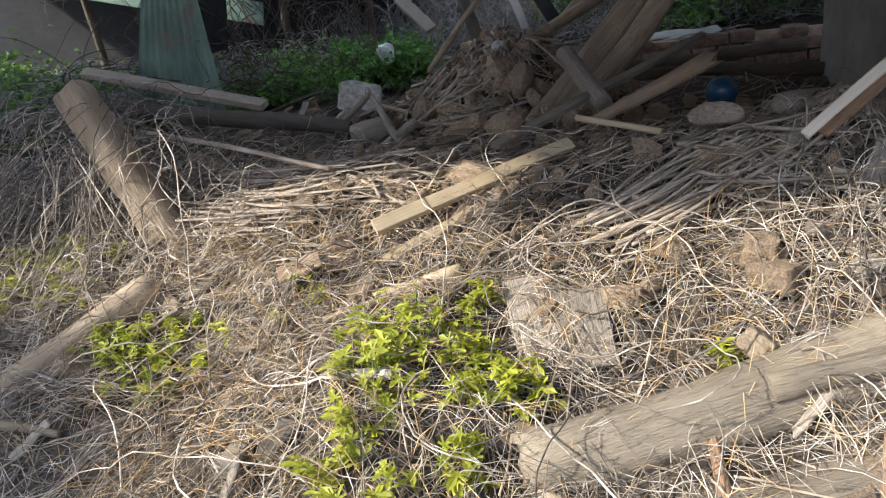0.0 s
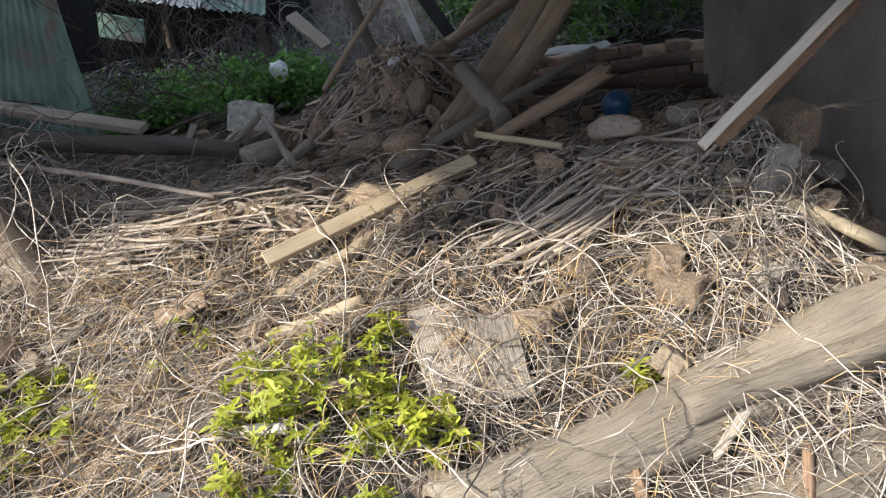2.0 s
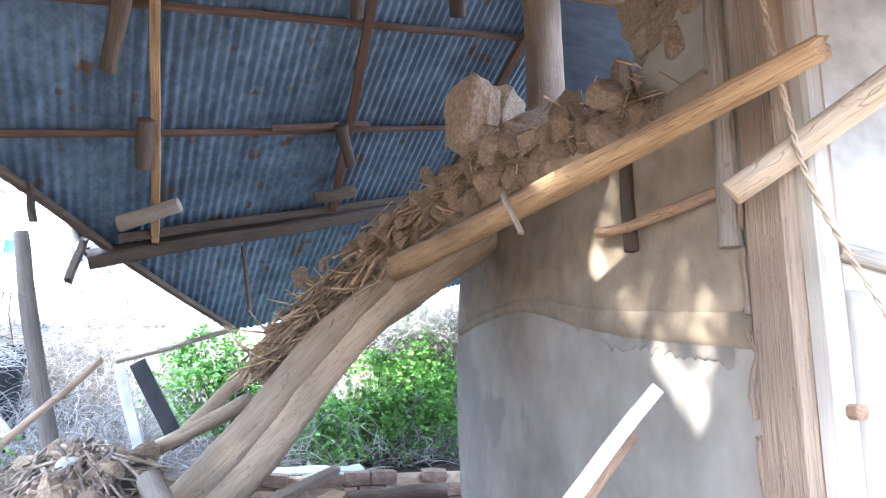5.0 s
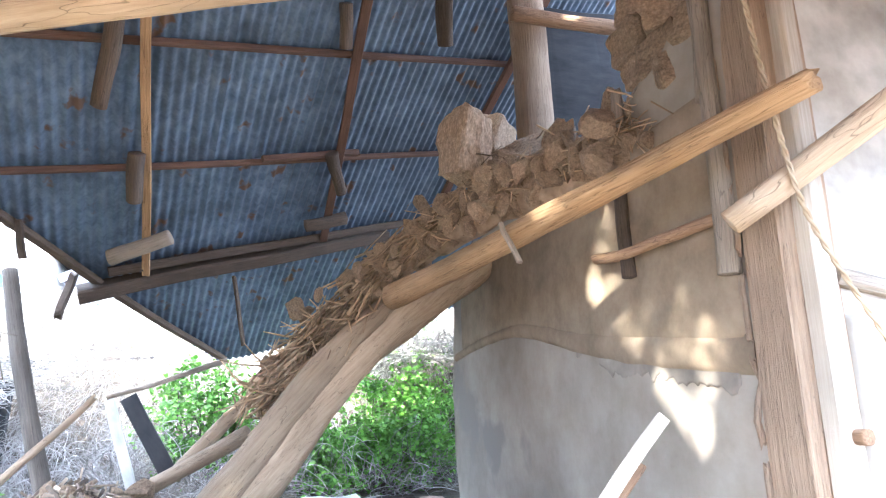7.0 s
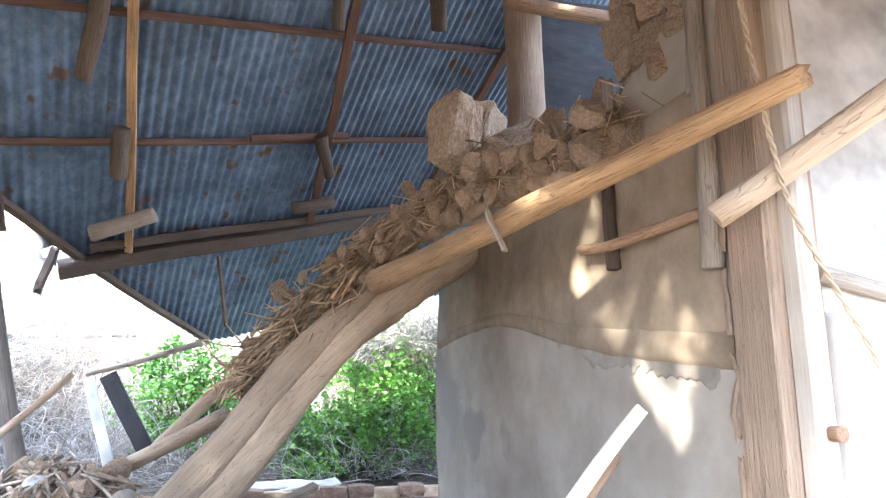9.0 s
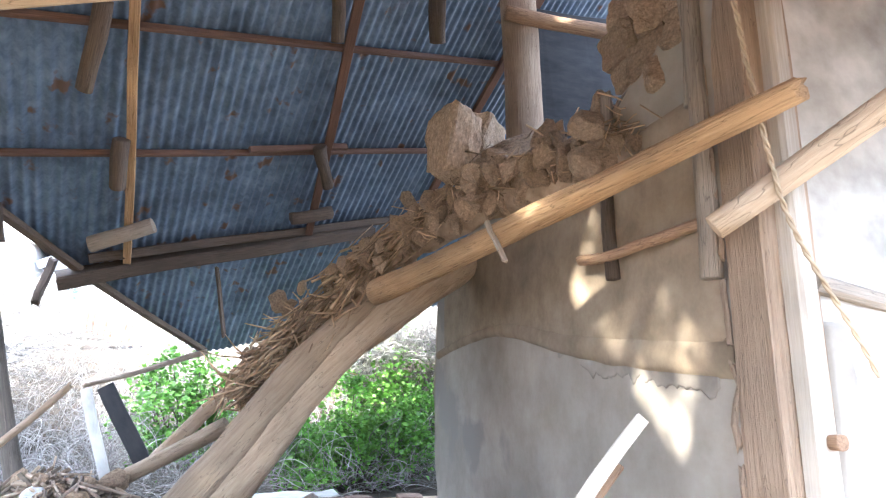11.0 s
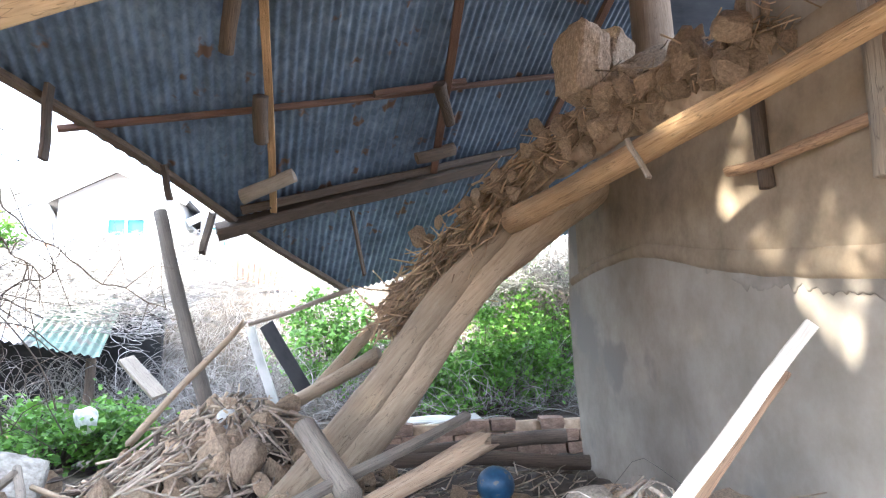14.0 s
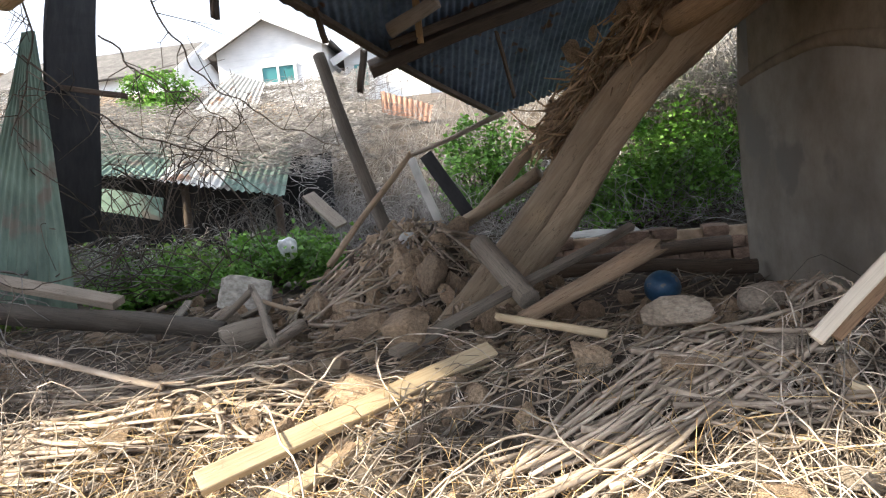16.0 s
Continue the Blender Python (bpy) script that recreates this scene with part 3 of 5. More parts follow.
# eave beam: two stacked dark timbers
board("eave_beam", (-1.35, 6.59, 2.47), (1.28, 7.24, 3.30), .17, .12, M_DARKWOOD, 17, 35, "dark sooty eave beam", parent=roof, warp=.04, edge=.015, ragged=.02)
board("eave_beam", (-1.13, 6.52, 2.65), (1.53, 7.27, 3.44), .07, .08, M_DARKWOOD, 18, 10, "dark sooty upper plate", parent=roof, warp=.03, edge=.015)
board("verge_board", roof_at(EA[0] + .03, EA[1], .05), roof_at(EB[0] + .02, EB[1] - .1, .05), .07, .05, M_DARKWOOD, 19, 0, "dark verge board", parent=roof, warp=.04)
# sawn-off stubs of the old thatch rafters, still tied under the sheets
for k, (p, q, r) in enumerate((
        ((-0.77, 5.40, 3.24), (-0.81, 5.63, 2.97), .055),
        ((-0.75, 4.46, 3.67), (-0.88, 4.84, 3.30), .05),
        ((0.57, 4.67, 4.13), (0.60, 4.86, 3.91), .05),
        ((1.30, 4.81, 4.39), (1.36, 5.02, 4.14), .06),
        ((0.60, 5.92, 3.58), (0.72, 6.23, 3.35), .055),
        ((-1.07, 6.26, 2.70), (-0.63, 6.16, 2.86), .065),
        ((0.44, 6.67, 3.17), (0.81, 6.72, 3.28), .06))):
    log("rafter_stub", p, q, r, r * .95, M_GREYWOOD if k == 5 else M_DARKWOOD, 30 + k, "sawn round rafter stub", parent=roof)
board("hanging_lath", (-1.94, 4.85, 3.07), (-1.95, 4.85, 2.59), .085, .03, M_DARKWOOD, 41, 0, parent=roof)
board("hanging_lath", (-1.55, 5.74, 2.83), (-1.52, 5.85, 2.58), .05, .03, M_DARKWOOD, 42, 0, parent=roof)
board("hanging_lath", (-1.37, 6.50, 2.63), (-1.45, 6.50, 2.27), .07, .05, M_DARKWOOD, 43, 0, parent=roof, ragged=.05)
board("hanging_lath", (-0.19, 7.12, 2.77), (-0.07, 7.00, 2.12), .035, .03, M_DARKWOOD, 44, 0, parent=roof, ragged=.04)

# unseen front slope, added over the camera's head for shade, with a gap left
front = thing("front_shade_roof", (0, 2, 2.4), "unseen rusted corrugated front slope, added to shade the room", "roof")


def front_sheets():
    cuts = (-5.2, -4.55, -3.9, -3.25, -2.6, -1.95, -1.3, -.7, -.1, .24, .9, 1.5, 2.1, 2.62)
    for k in range(len(cuts) - 1):
        x0, x1 = cuts[k], cuts[k + 1] + (.02 if k != 7 else 0)
        for row, (y0, y1) in enumerate(((1.52, 1.95), (1.95, 2.62), (2.62, 3.4))):
            if k == 8 and row == 1:               # piece left out to let a patch of sun onto the wall
                continue
            if k < 7 and row == 1:                # flat strip over the ridge, added to shade the fallen beam
                y1 = 2.95
            if k < 4:                             # left end: only the upper course, kept to shade the rubble
                if row != 1:
                    continue
                y0 = 1.85
            if row == 0 and 7 <= k <= 9:          # eave set lower before the corner, to shade the post
                y0 = 1.3
            verts, faces = [], []
            cols = 40
            for i in range(cols + 1):
                x = x0 + (x1 - x0) * i / cols
                for j in range(5):
                    y = y0 + (y1 + .02 - y0) * j / 4
                    if row == 2:
                        y = 2.62 + (3.46 + .315 * x - 2.62) * j / 4
                    z = 2.38 + 1.02 * (min(y, 2.62) - 1.6) + (1.18 + .28 * x) * (j / 4 if row == 2 else 0) + .011 * math.sin(2 * math.pi * x / .075) + .006 * ((k + row) % 2) + .02 * nz(x, y, 6)
                    verts += [(x, y + .02 * nz(x * 7, j, k), z), (x, y + .02 * nz(x * 7, j, k), z + .0015)]
            for i in range(cols):
                for j in range(4):
                    c = (i * 5 + j) * 2
                    faces.append((c, c + 10, c + 12, c + 2))
                    faces.append((c + 1, c + 3, c + 13, c + 11))
            put("roof_sheet", raw("sheet", verts, faces), M_TINRUST, front)


front_sheets()
rng = random.Random(31)
gap = Tubes(4)
for i in range(185):                      # unseen stems laid over the gap to dim the wall's sun patch
    x, y = rng.uniform(-.1, .24), rng.uniform(1.95, 2.62)
    a, L = rng.gauss(1.35, .5), rng.uniform(.3, .7)
    d = Vector((math.cos(a), math.sin(a), math.sin(a) * 1.02)) * L / 2
    c = Vector((x, y, 2.43 + 1.02 * (y - 1.6) + rng.uniform(0, .06)))
    gap.add([c - d, c + Vector((rng.gauss(0, .02), 0, rng.uniform(0, .03))), c + d], rng.uniform(.0035, .0055), .0035)
gap.make("roof_creeper", M_DARKTWIG, "unseen stems added over the roof gap to dim the sun patch", "creeper")
log("front_rafter", (-1.9, 3.0, 2.21), (.8, 2.37, 2.72), .05, .05, M_DUSTY, 51, "round dusty rafter under the front roof", "rafter", bend=.02)
log("front_rafter", (1.359, 2.360, 1.906), (1.814, 1.982, 2.272), .036, .042, M_DUSTY, 52, "round rafter end sticking out past the corner post", "rafter", bend=.02)

# ---- fallen timbers of the roof ----
trunk = thing("fallen_beam", (-.35, 4.5, .5), "thick dusty beam leaning from the rubble up to the wall", "beam")
bent_log("beam_trunk", ((-0.56, 4.40, 0.40), (0.06, 4.62, 1.05), (0.62, 4.75, 1.76), (1.03, 4.80, 2.08), (1.64, 4.85, 2.49)), (.145, .14, .13, .12, .09), M_DUSTY, 60, parent=trunk, rough=.13, segs=28)
bent_log("beam_split", ((-0.58, 4.36, 0.50), (-0.01, 4.55, 1.09), (0.44, 4.66, 1.69), (0.87, 4.72, 2.12)), (.085, .095, .09, .06), M_DUSTY, 61, "split half of the beam", trunk)
lr = thing("long_rafter", (0.84, 4.50, 2.10), "long peeled rafter resting on the wall top", "rafter")
log("rafter_pole", (0.84, 4.50, 2.10), (1.45, 2.10, 2.195), .072, .034, M_RAFTER, 62, parent=lr, rough=.09, bend=.016, segs=18, ragged=.03)
board("splinter", (1.06, 3.30, 2.18), (1.10, 3.22, 2.00), .024, .014, M_GREYWOOD, 99, 30, "split wooden wedge hanging from the rafter", parent=lr, ragged=.02)
log("grey_log", (-0.32, 4.25, 1.01), (-0.07, 3.75, 0.77), .058, .055, M_GREYWOOD, 63, "short grey sawn log leaning on the heap", "log", rough=.05)
log("split_branch", (-.14, 3.55, .72), (.485, 3.58, 1.0), .03, .047, M_SPLINT, 64, "orange raw split branch lying on rubble", "branch", ragged=.07)
board("grey_pole", (-.64, 3.28, .69), (.55, 4.6, 1.0), .052, .036, M_GREYWOOD, 65, 20, "thin grey squared pole lying across the heap", "pole", ragged=.02)
log("pale_stick", (-.2, 3.2, .83), (.2, 3.08, .76), .016, .018, M_PALEWOOD, 66, "pale broken stick on dry vines", "stick", ragged=.02)
board("sawn_plank", (-1.05, 2.43, .575), (-.24, 3.22, .69), .07, .04, M_PALEWOOD, 67, 40, "pale yellow sawn plank lying on dry vines", "plank", ragged=.01)
board("sawn_plank", (-1.0, 2.36, .44), (-.58, 2.76, .56), .05, .035, M_PALEWOOD, 68, 30, "pale sawn plank half buried under another", "plank")
board("upright_plank", (.655, 2.50, .86), (1.28, 2.65, 1.405), .04, .017, M_GREYPALE, 69, 55, "pale notched plank sticking up from rubble", "plank", ragged=.012)
board("brown_board", (.74, 2.6, .84), (1.26, 2.78, 1.27), .05, .02, M_BROWNWOOD, 70, 40, "brown stained board leaning behind the plank", "board")
log("bare_branch", (.81, 2.66, .675), (1.36, 2.42, .42), .02, .028, M_PALEWOOD, 71, "pale peeled branch lying over rubble", "branch", bend=.04, rough=.12)
board("shard_lath", (1.30, 2.3, .74), (1.335, 2.2, .36), .05, .016, M_GREYWOOD, 72, 20, "grey sharp lath stuck in rubble", "lath", ragged=.01)
log("big_log", (-.30, 1.46, .14), (1.25, 2.12, .36), .12, .13, M_LOG, 73, "large cracked grey log lying along the heap", "log", rough=.1, segs=24, ragged=.06)
log("big_log", (.1, 1.28, .10), (1.3, 1.78, .20), .10, .11, M_LOG, 74, "cracked grey log half buried by vines", "log", rough=.1, segs=22, ragged=.06)
log("stub_log", (.42, 1.69, .32), (1.15, 1.92, .41), .042, .05, M_LOG, 75, "small grey log lying on the large log", "log")
board("split_board", (-.36, 2.2, .43), (-.25, 1.86, .29), .19, .02, M_GREYWOOD, 76, 0, "weathered split board lying in the rubble", "board", ragged=.03)
board("split_board", (-.16, 2.14, .40), (-.10, 1.84, .285), .20, .02, M_GREYWOOD, 77, 0, "weathered grooved board lying in the rubble", "board", ragged=.03)
log("bleached_log", (-.98, 2.14, .38), (-.64, 2.27, .43), .034, .03, M_PALEWOOD, 78, "bleached short log in sunlight among vines", "log", ragged=.03)
# left side
log("leaning_post", (-3.1, 3.14, 1.2), (-2.34, 2.72, .28), .115, .125, M_DUSTY, 80, "broad hewn post leaning in dry vines", "post", rough=.1, segs=18, ragged=.04)
log("low_log", (-2.75, 1.2, .10), (-2.2, 2.28, .33), .085, .08, M_DUSTY, 81, "dusty log lying at the foot of the heap", "log")
log("side_beam", (-4.3, 4.3, 1.06), (-1.92, 4.3, .60), .075, .06, M_OLDPOLE, 82, "long grey beam lying across the rubble", "beam", rough=.1)
board("side_plank", (-4.2, 4.42, 1.22), (-2.6, 4.36, .84), .11, .05, M_GREYWOOD, 83, 15, "grey plank resting on a long beam", "plank")
log("dry_branch", (-3.2, 3.3, 1.0), (-1.5, 3.0, .72), .017, .013, M_REED, 84, "bent dry branch lying over reeds", "branch", bend=.06)
log("thin_stick", (-2.16, 4.51, 0.54), (-1.79, 4.50, 0.83), .026, .022, M_GREYWOOD, 85, "grey stick propped against another", "stick")
log("thin_stick", (-1.86, 4.64, .83), (-1.35, 3.75, .64), .02, .024, M_GREYWOOD, 86, "grey stick propped on a broken slab", "stick")
log("short_log", (-1.76, 4.00, 0.61), (-1.54, 4.15, 0.64), .09, .085, M_GREYWOOD, 87, "pale sawn log block in rubble", "log")
log("short_log", (-1.46, 3.80, 0.60), (-1.34, 4.10, 0.67), .035, .035, M_GREYWOOD, 88, "short grey round stick in rubble", "log")
log("short_log", (-1.46, 3.45, 0.60), (-0.87, 3.32, 0.63), .045, .04, M_DUSTY, 89, "half-buried dusty log on the rubble", "log")
# garden side
log("bamboo_pole", (-1.63, 5.96, 2.52), (-1.09, 5.71, .68), .05, .056, M_OLDPOLE, 90, "dark weathered pole standing out of the straw heap", "pole", rough=.05, bend=.01)
log("heap_pole", (-1.50, 5.18, .86), (-0.83, 5.25, 1.60), .025, .02, M_DUSTY, 91, "brown broken lath sticking out of straw", "lath", ragged=.03)
board("white_stake", (-1.19, 7.30, 1.66), (-.85, 7.3, .6), .085, .05, M_TINWHITE, 92, 90, "white painted stake in the garden", "stake")
board("dark_plank", (-1.02, 7.20, 1.68), (-0.60, 7.20, .95), .14, .03, M_TARSHADE, 93, 90, "slanting dark plank behind a white stake", "plank")
log("thin_branch", (-1.13, 6.90, 1.67), (-0.19, 6.90, 1.96), .022, .025, M_GREYWOOD, 94, "thin branch reaching under the roof", "branch", bend=.04)
log("garden_branch", (-.52, 5.62, 1.06), (.06, 5.38, 1.36), .05, .05, M_DUSTY, 95, "dusty branch leaning on the fallen beam", "branch", bend=.05)
log("garden_branch", (-.42, 5.75, 1.1), (.02, 5.5, 1.56), .05, .05, M_DUSTY, 96, "dusty branch leaning behind the fallen beam", "branch", bend=.05)

# ---- stones and clods ----
rock("field_stone", (.42, 3.0, .84), (.115, .09, .068), M_STONE, 3, "rounded grey-brown stone on the rubble", "stone", angular=.42)
rock("field_stone", (.79, 3.25, .81), (.118, .09, .062), M_STONE, 4, "smooth flat-topped stone on the rubble", "stone", angular=.1, rough=.2)
block("mud_brick_lump", (1.13, 2.9, .79), (.085, .07, .1), M_EARTH, 5, "broken tan mud brick above the wall foot", "rubble")
rock("field_stone", (1.12, 2.8, .67), (.055, .05, .07), M_STONE, 6, "pale stone caught in dry vines", "stone")
rock("field_stone", (1.12, 2.76, .55), (.08, .07, .08), M_EARTH, 16, "crumbling stone below a pale one", "stone")
block("stone_slab", (.98, 2.63, .66), (.075, .022, .14), M_PLASTER, 7, "upright grey plaster slab in the rubble", "slab", turn=(0, .25, .5))
rock("field_stone", (1.36, 3.1, .52), (.11, .09, .07), M_STONE, 8, "grey block in shade by the wall", "stone", angular=.45)
rock("wall_lump", (-.73, 3.05, .60), (.22, .14, .1), M_EARTH, 9, "large crumbled clay lump beside a plank", "rubble", angular=.35)
rock("wall_lump", (-.6, 3.4, .76), (.12, .1, .1), M_EARTH, 10, "brown clay clod in shade", "rubble")
rock("wall_lump", (-0.66, 4.60, 0.80), (.14, .1, .16), M_EARTH, 11, "tan clay lump in the straw heap", "rubble", angular=.4)
rock("wall_lump", (-1.41, 4.60, 0.66), (.12, .1, .14), M_EARTH, 12, "clay lump at the heap's foot", "rubble", angular=.4)
block("concrete_slab", (-2.08, 5.00, 0.73), (.17, .03, .13), M_LIME, 13, "pale broken concrete slab tilted in rubble", "slab", turn=(-.55, .25, .3))
block("mud_brick_lump", (0.50, 2.33, 0.48), (.07, .06, .06), M_EARTH, 14, "tan broken brick in dry vines", "rubble")
block("mud_brick_lump", (0.53, 2.20, 0.44), (.075, .06, .05), M_EARTH, 15, "tan crumbling clod in dry vines", "rubble")
rock("blue_ball", (0.62, 4.20, 0.70), (.095, .095, .09), M_BALL, 17, "dusty blue plastic ball half hidden by stones", "ball", rough=.02, angular=0)
block("mud_brick_lump", (.97, 2.44, .43), (.065, .055, .06), M_EARTH, 18, "tan crumbling brick below the peeled branch", "rubble")
block("mud_brick_lump", (1.2, 2.25, .40), (.09, .05, .045), M_PLASTER2, 19, "broken tan brick at the wall foot", "rubble")
board("tan_board", (-1.46, 2.25, .435), (-1.31, 2.33, .47), .11, .016, M_SPLINT, 20, 18, "broken tan board end in sunlight", "board", ragged=.03)
CLODS = []
for k in range(7):
    bm = bmesh.new()
    bmesh.ops.create_icosphere(bm, subdivisions=2, radius=1.0)
    cut = [(Vector((nz(k, j, 1.5), nz(k, j, 4.5), nz(k, j, 8.5))).normalized(), .45 + .3 * abs(nz(k * 3.3, j, 2))) for j in range(8)]
    for v in bm.verts:
        c = v.co.copy()
        p = c * (1 + .35 * nz(c.x * 1.4 + k * 7, c.y * 1.4, c.z * 1.4))
        for nrm, far in cut:
            over = p.dot(nrm) - far
            if over > 0:
                p -= nrm * over
        v.co = p * (1 + .14 * nz(c.x * 3.6, c.y * 3.6 + k * 5, c.z * 3.6))
    CLODS.append(mesh_of(bm, "clod"))
    CLODS[-1].materials.append(M_EARTH)


def scatter_clods(parent, spots, name="clod"):
    for (p, s) in spots:
        m = Matrix.LocRotScale(Vector(p), Euler((RNG.random() * 6, RNG.random() * 6, RNG.random() * 6)), Vector((s, s * RNG.uniform(.6, 1), s * RNG.uniform(.5, .9))) * 1.45)
        ob = put(name, RNG.choice(CLODS), None, parent, m, soft=False)


rubble = thing("rubble_heap", (1.4, 2.9, .3), "heap of tan clay clods at the wall foot", "rubble")
spots = []
for k in range(60):
    x, y = RNG.uniform(1.08, 1.5), RNG.uniform(2.45, 3.7)
    spots.append(((x, y, ground_z(x, y) + RNG.uniform(0, .1)), RNG.uniform(.04, .1)))
scatter_clods(rubble, spots)
rubble2 = thing("rubble_heap", (-.85, 5, .6), "clay clods mixed with broken straw and laths", "rubble")
spots = []
for k in range(150):
    a, r = RNG.uniform(0, 6.28), abs(RNG.gauss(0, .55))
    x, y = -.8 + r * math.cos(a) * 1.3, 4.8 + r * math.sin(a)
    spots.append(((x, y, ground_z(x, y) + .05), RNG.uniform(.03, .11)))
scatter_clods(rubble2, spots)
rubble3 = thing("rubble_heap", (0, 3, .6), "clay clods strewn over the mound of reeds", "rubble")
spots = []
for k in range(170):
    x, y = RNG.uniform(-2.4, 1.1), RNG.uniform(1.5, 4.2)
    spots.append(((x, y, ground_z(x, y)), RNG.uniform(.015, .06)))
scatter_clods(rubble3, spots)

rubble4 = thing("rubble_heap", (-.3, 3.5, .6), "dusty clay clods between the plank and the fallen beam", "rubble")
spots = []
for k in range(230):
    x, y = RNG.uniform(-1.7, 1.05), RNG.uniform(2.7, 4.5)
    spots.append(((x, y, ground_z(x, y) + RNG.uniform(0, .03)), RNG.uniform(.02, .07)))
scatter_clods(rubble4, spots)

# ---- earth and straw layer on the fallen rafters ----
layer = thing("roof_earth", (.9, 4.2, 2.1), "strip of cracked roof clay and straw on the fallen rafters", "roof clay")
LA = [Vector(v) for v in ((0.16, 4.84, 1.55), (0.70, 4.70, 2.16), (1.01, 4.42, 2.44), (1.33, 3.70, 2.54), (1.62, 2.85, 2.47))]


def along(k):
    f = k * (len(LA) - 1)
    i = min(int(f), len(LA) - 2)
    return LA[i].lerp(LA[i + 1], f - i)


spots = []
for i in range(300):
    k = RNG.random() ** .85
    p = along(k) + Vector((RNG.gauss(0, .06), RNG.uniform(-.1, .25), RNG.gauss(.01, .07)))
    spots.append((p, RNG.uniform(.02, .06) * (1 + .5 * k)))
scatter_clods(layer, spots)
verts, faces = [], []
for i in range(61):
    c = along(i / 60) + Vector((0, .16, -.02))
    for j in range(14):
        a = 2 * math.pi * j / 14
        r = 1 + .35 * nz(i * .25, math.cos(a) * 2, math.sin(a) * 2)
        verts.append(tuple(c + Vector((0, .18 * math.cos(a) * r, .12 * math.sin(a) * r))))
for i in range(60):
    for j in range(14):
        a, b = i * 14 + j, i * 14 + (j + 1) % 14
        faces.append((a, b, b + 14, a + 14))
faces += [tuple(range(14)), tuple(60 * 14 + j for j in range(14))[::-1]]
put("clay_bed", raw("clay_bed", verts, faces), M_EARTH, layer)
st = Tubes(4)
for i in range(1500):
    k = RNG.random() ** 1.7
    p = along(k) + Vector((RNG.gauss(0, .05), RNG.uniform(-.14, .22), RNG.gauss(.03, .05)))
    d = (along(min(1, k + .05)) - along(max(0, k - .05))).normalized()
    w = .22 if k < .5 else .45
    d = (d + Vector((RNG.gauss(0, w), RNG.gauss(0, w), RNG.gauss(-.05, w)))).normalized()
    L = RNG.uniform(.06, .26) if k < .5 else RNG.uniform(.06, .22)
    st.add([p - d * L / 2, p + Vector((0, 0, RNG.gauss(0, .01))), p + d * L / 2], RNG.uniform(.003, .012) if k < .5 else RNG.uniform(.002, .006), .003)
for i in range(320):                   # frayed lower end
    p = along(RNG.uniform(0, .22)) + Vector((RNG.gauss(0, .08), RNG.uniform(-.12, .2), RNG.gauss(-.02, .07)))
    d = Vector((-.5 + RNG.gauss(0, .5), RNG.gauss(0, .3), RNG.gauss(-.5, .5))).normalized()
    L = RNG.uniform(.08, .26)
    st.add([p, p + d * L * .5 + Vector((0, 0, -.01)), p + d * L], RNG.uniform(.004, .01), .003)
st.make("straw", M_THATCH, parent=layer)
block("mud_block", (1.15, 4.00, 2.83), (.11, .12, .19), M_EARTH, 21, "upright block of dry roof clay on the fallen rafter", "clay block", turn=(.1, .1, .3))
block("mud_block", (1.33, 4.08, 2.92), (.10, .10, .13), M_EARTH, 27, "broken block of dry roof clay", "clay block", turn=(.2, .4, .8))
block("mud_block", (1.39, 3.80, 2.75), (.12, .08, .05), M_EARTH, 24, "flat block of dry roof clay on the rafter", "clay block", turn=(0, -.5, .2))
# upper corner: old ridge post, beams and lumps of wall
log("roof_post", (1.83, 4.6, 2.6), (1.83, 4.55, 4.6), .13, .12, M_POST, 97, "short brown king post under the ridge", "post", segs=16)
log("cross_beam", (1.66, 4.42, 4.05), (3.2, 4.35, 4.0), .05, .055, M_BROWNWOOD, 98, "dark cross beam near the ridge", "beam")
# panel added behind the post; its near-black paints the ridge's deep shade
board("inner_partition", (1.98, 5.05, 3.75), (3.5, 5.0, 3.75), 1.7, .08, M_TARSHADE, 181, 90, "near-black panel added for the deep shade under the ridge", "partition", warp=.03)
rng = random.Random(44)
for k in range(15):
    y, z = 2.62 + .40 * (k % 3) / 2 + rng.gauss(0, .02), 2.48 + .145 * (k // 3) + rng.gauss(0, .015)
    block("wall_lump", (1.65 + rng.gauss(0, .015), y, z), (.09, rng.uniform(.085, .12), rng.uniform(.07, .095)), M_EARTH, 130 + k, "lump of clay wall still standing beside the post", "clay lump", "clay lumps on the wall top", (rng.gauss(0, .15), rng.gauss(0, .15), rng.gauss(0, .3)))
log("bare_stud", (1.545, 2.60, 2.42), (1.55, 2.58, 3.2), .032, .03, M_GREYWOOD, 182, "grey bare stud standing beside clay lumps", "stud")
log("bare_stud", (1.53, 3.10, 2.5), (1.53, 3.10, 2.72), .026, .024, M_GREYWOOD, 183, "short broken stud at the wall top", "stud", ragged=.03)

# ---- reed bundles on the mound ----
REEDMESH = [log_mesh(1.0, .009, .0065, 300 + k, .08, .03, 6, 6, .02) for k in range(5)]
for me in REEDMESH:
    me.materials.append(M_REED)
    smooth(me)


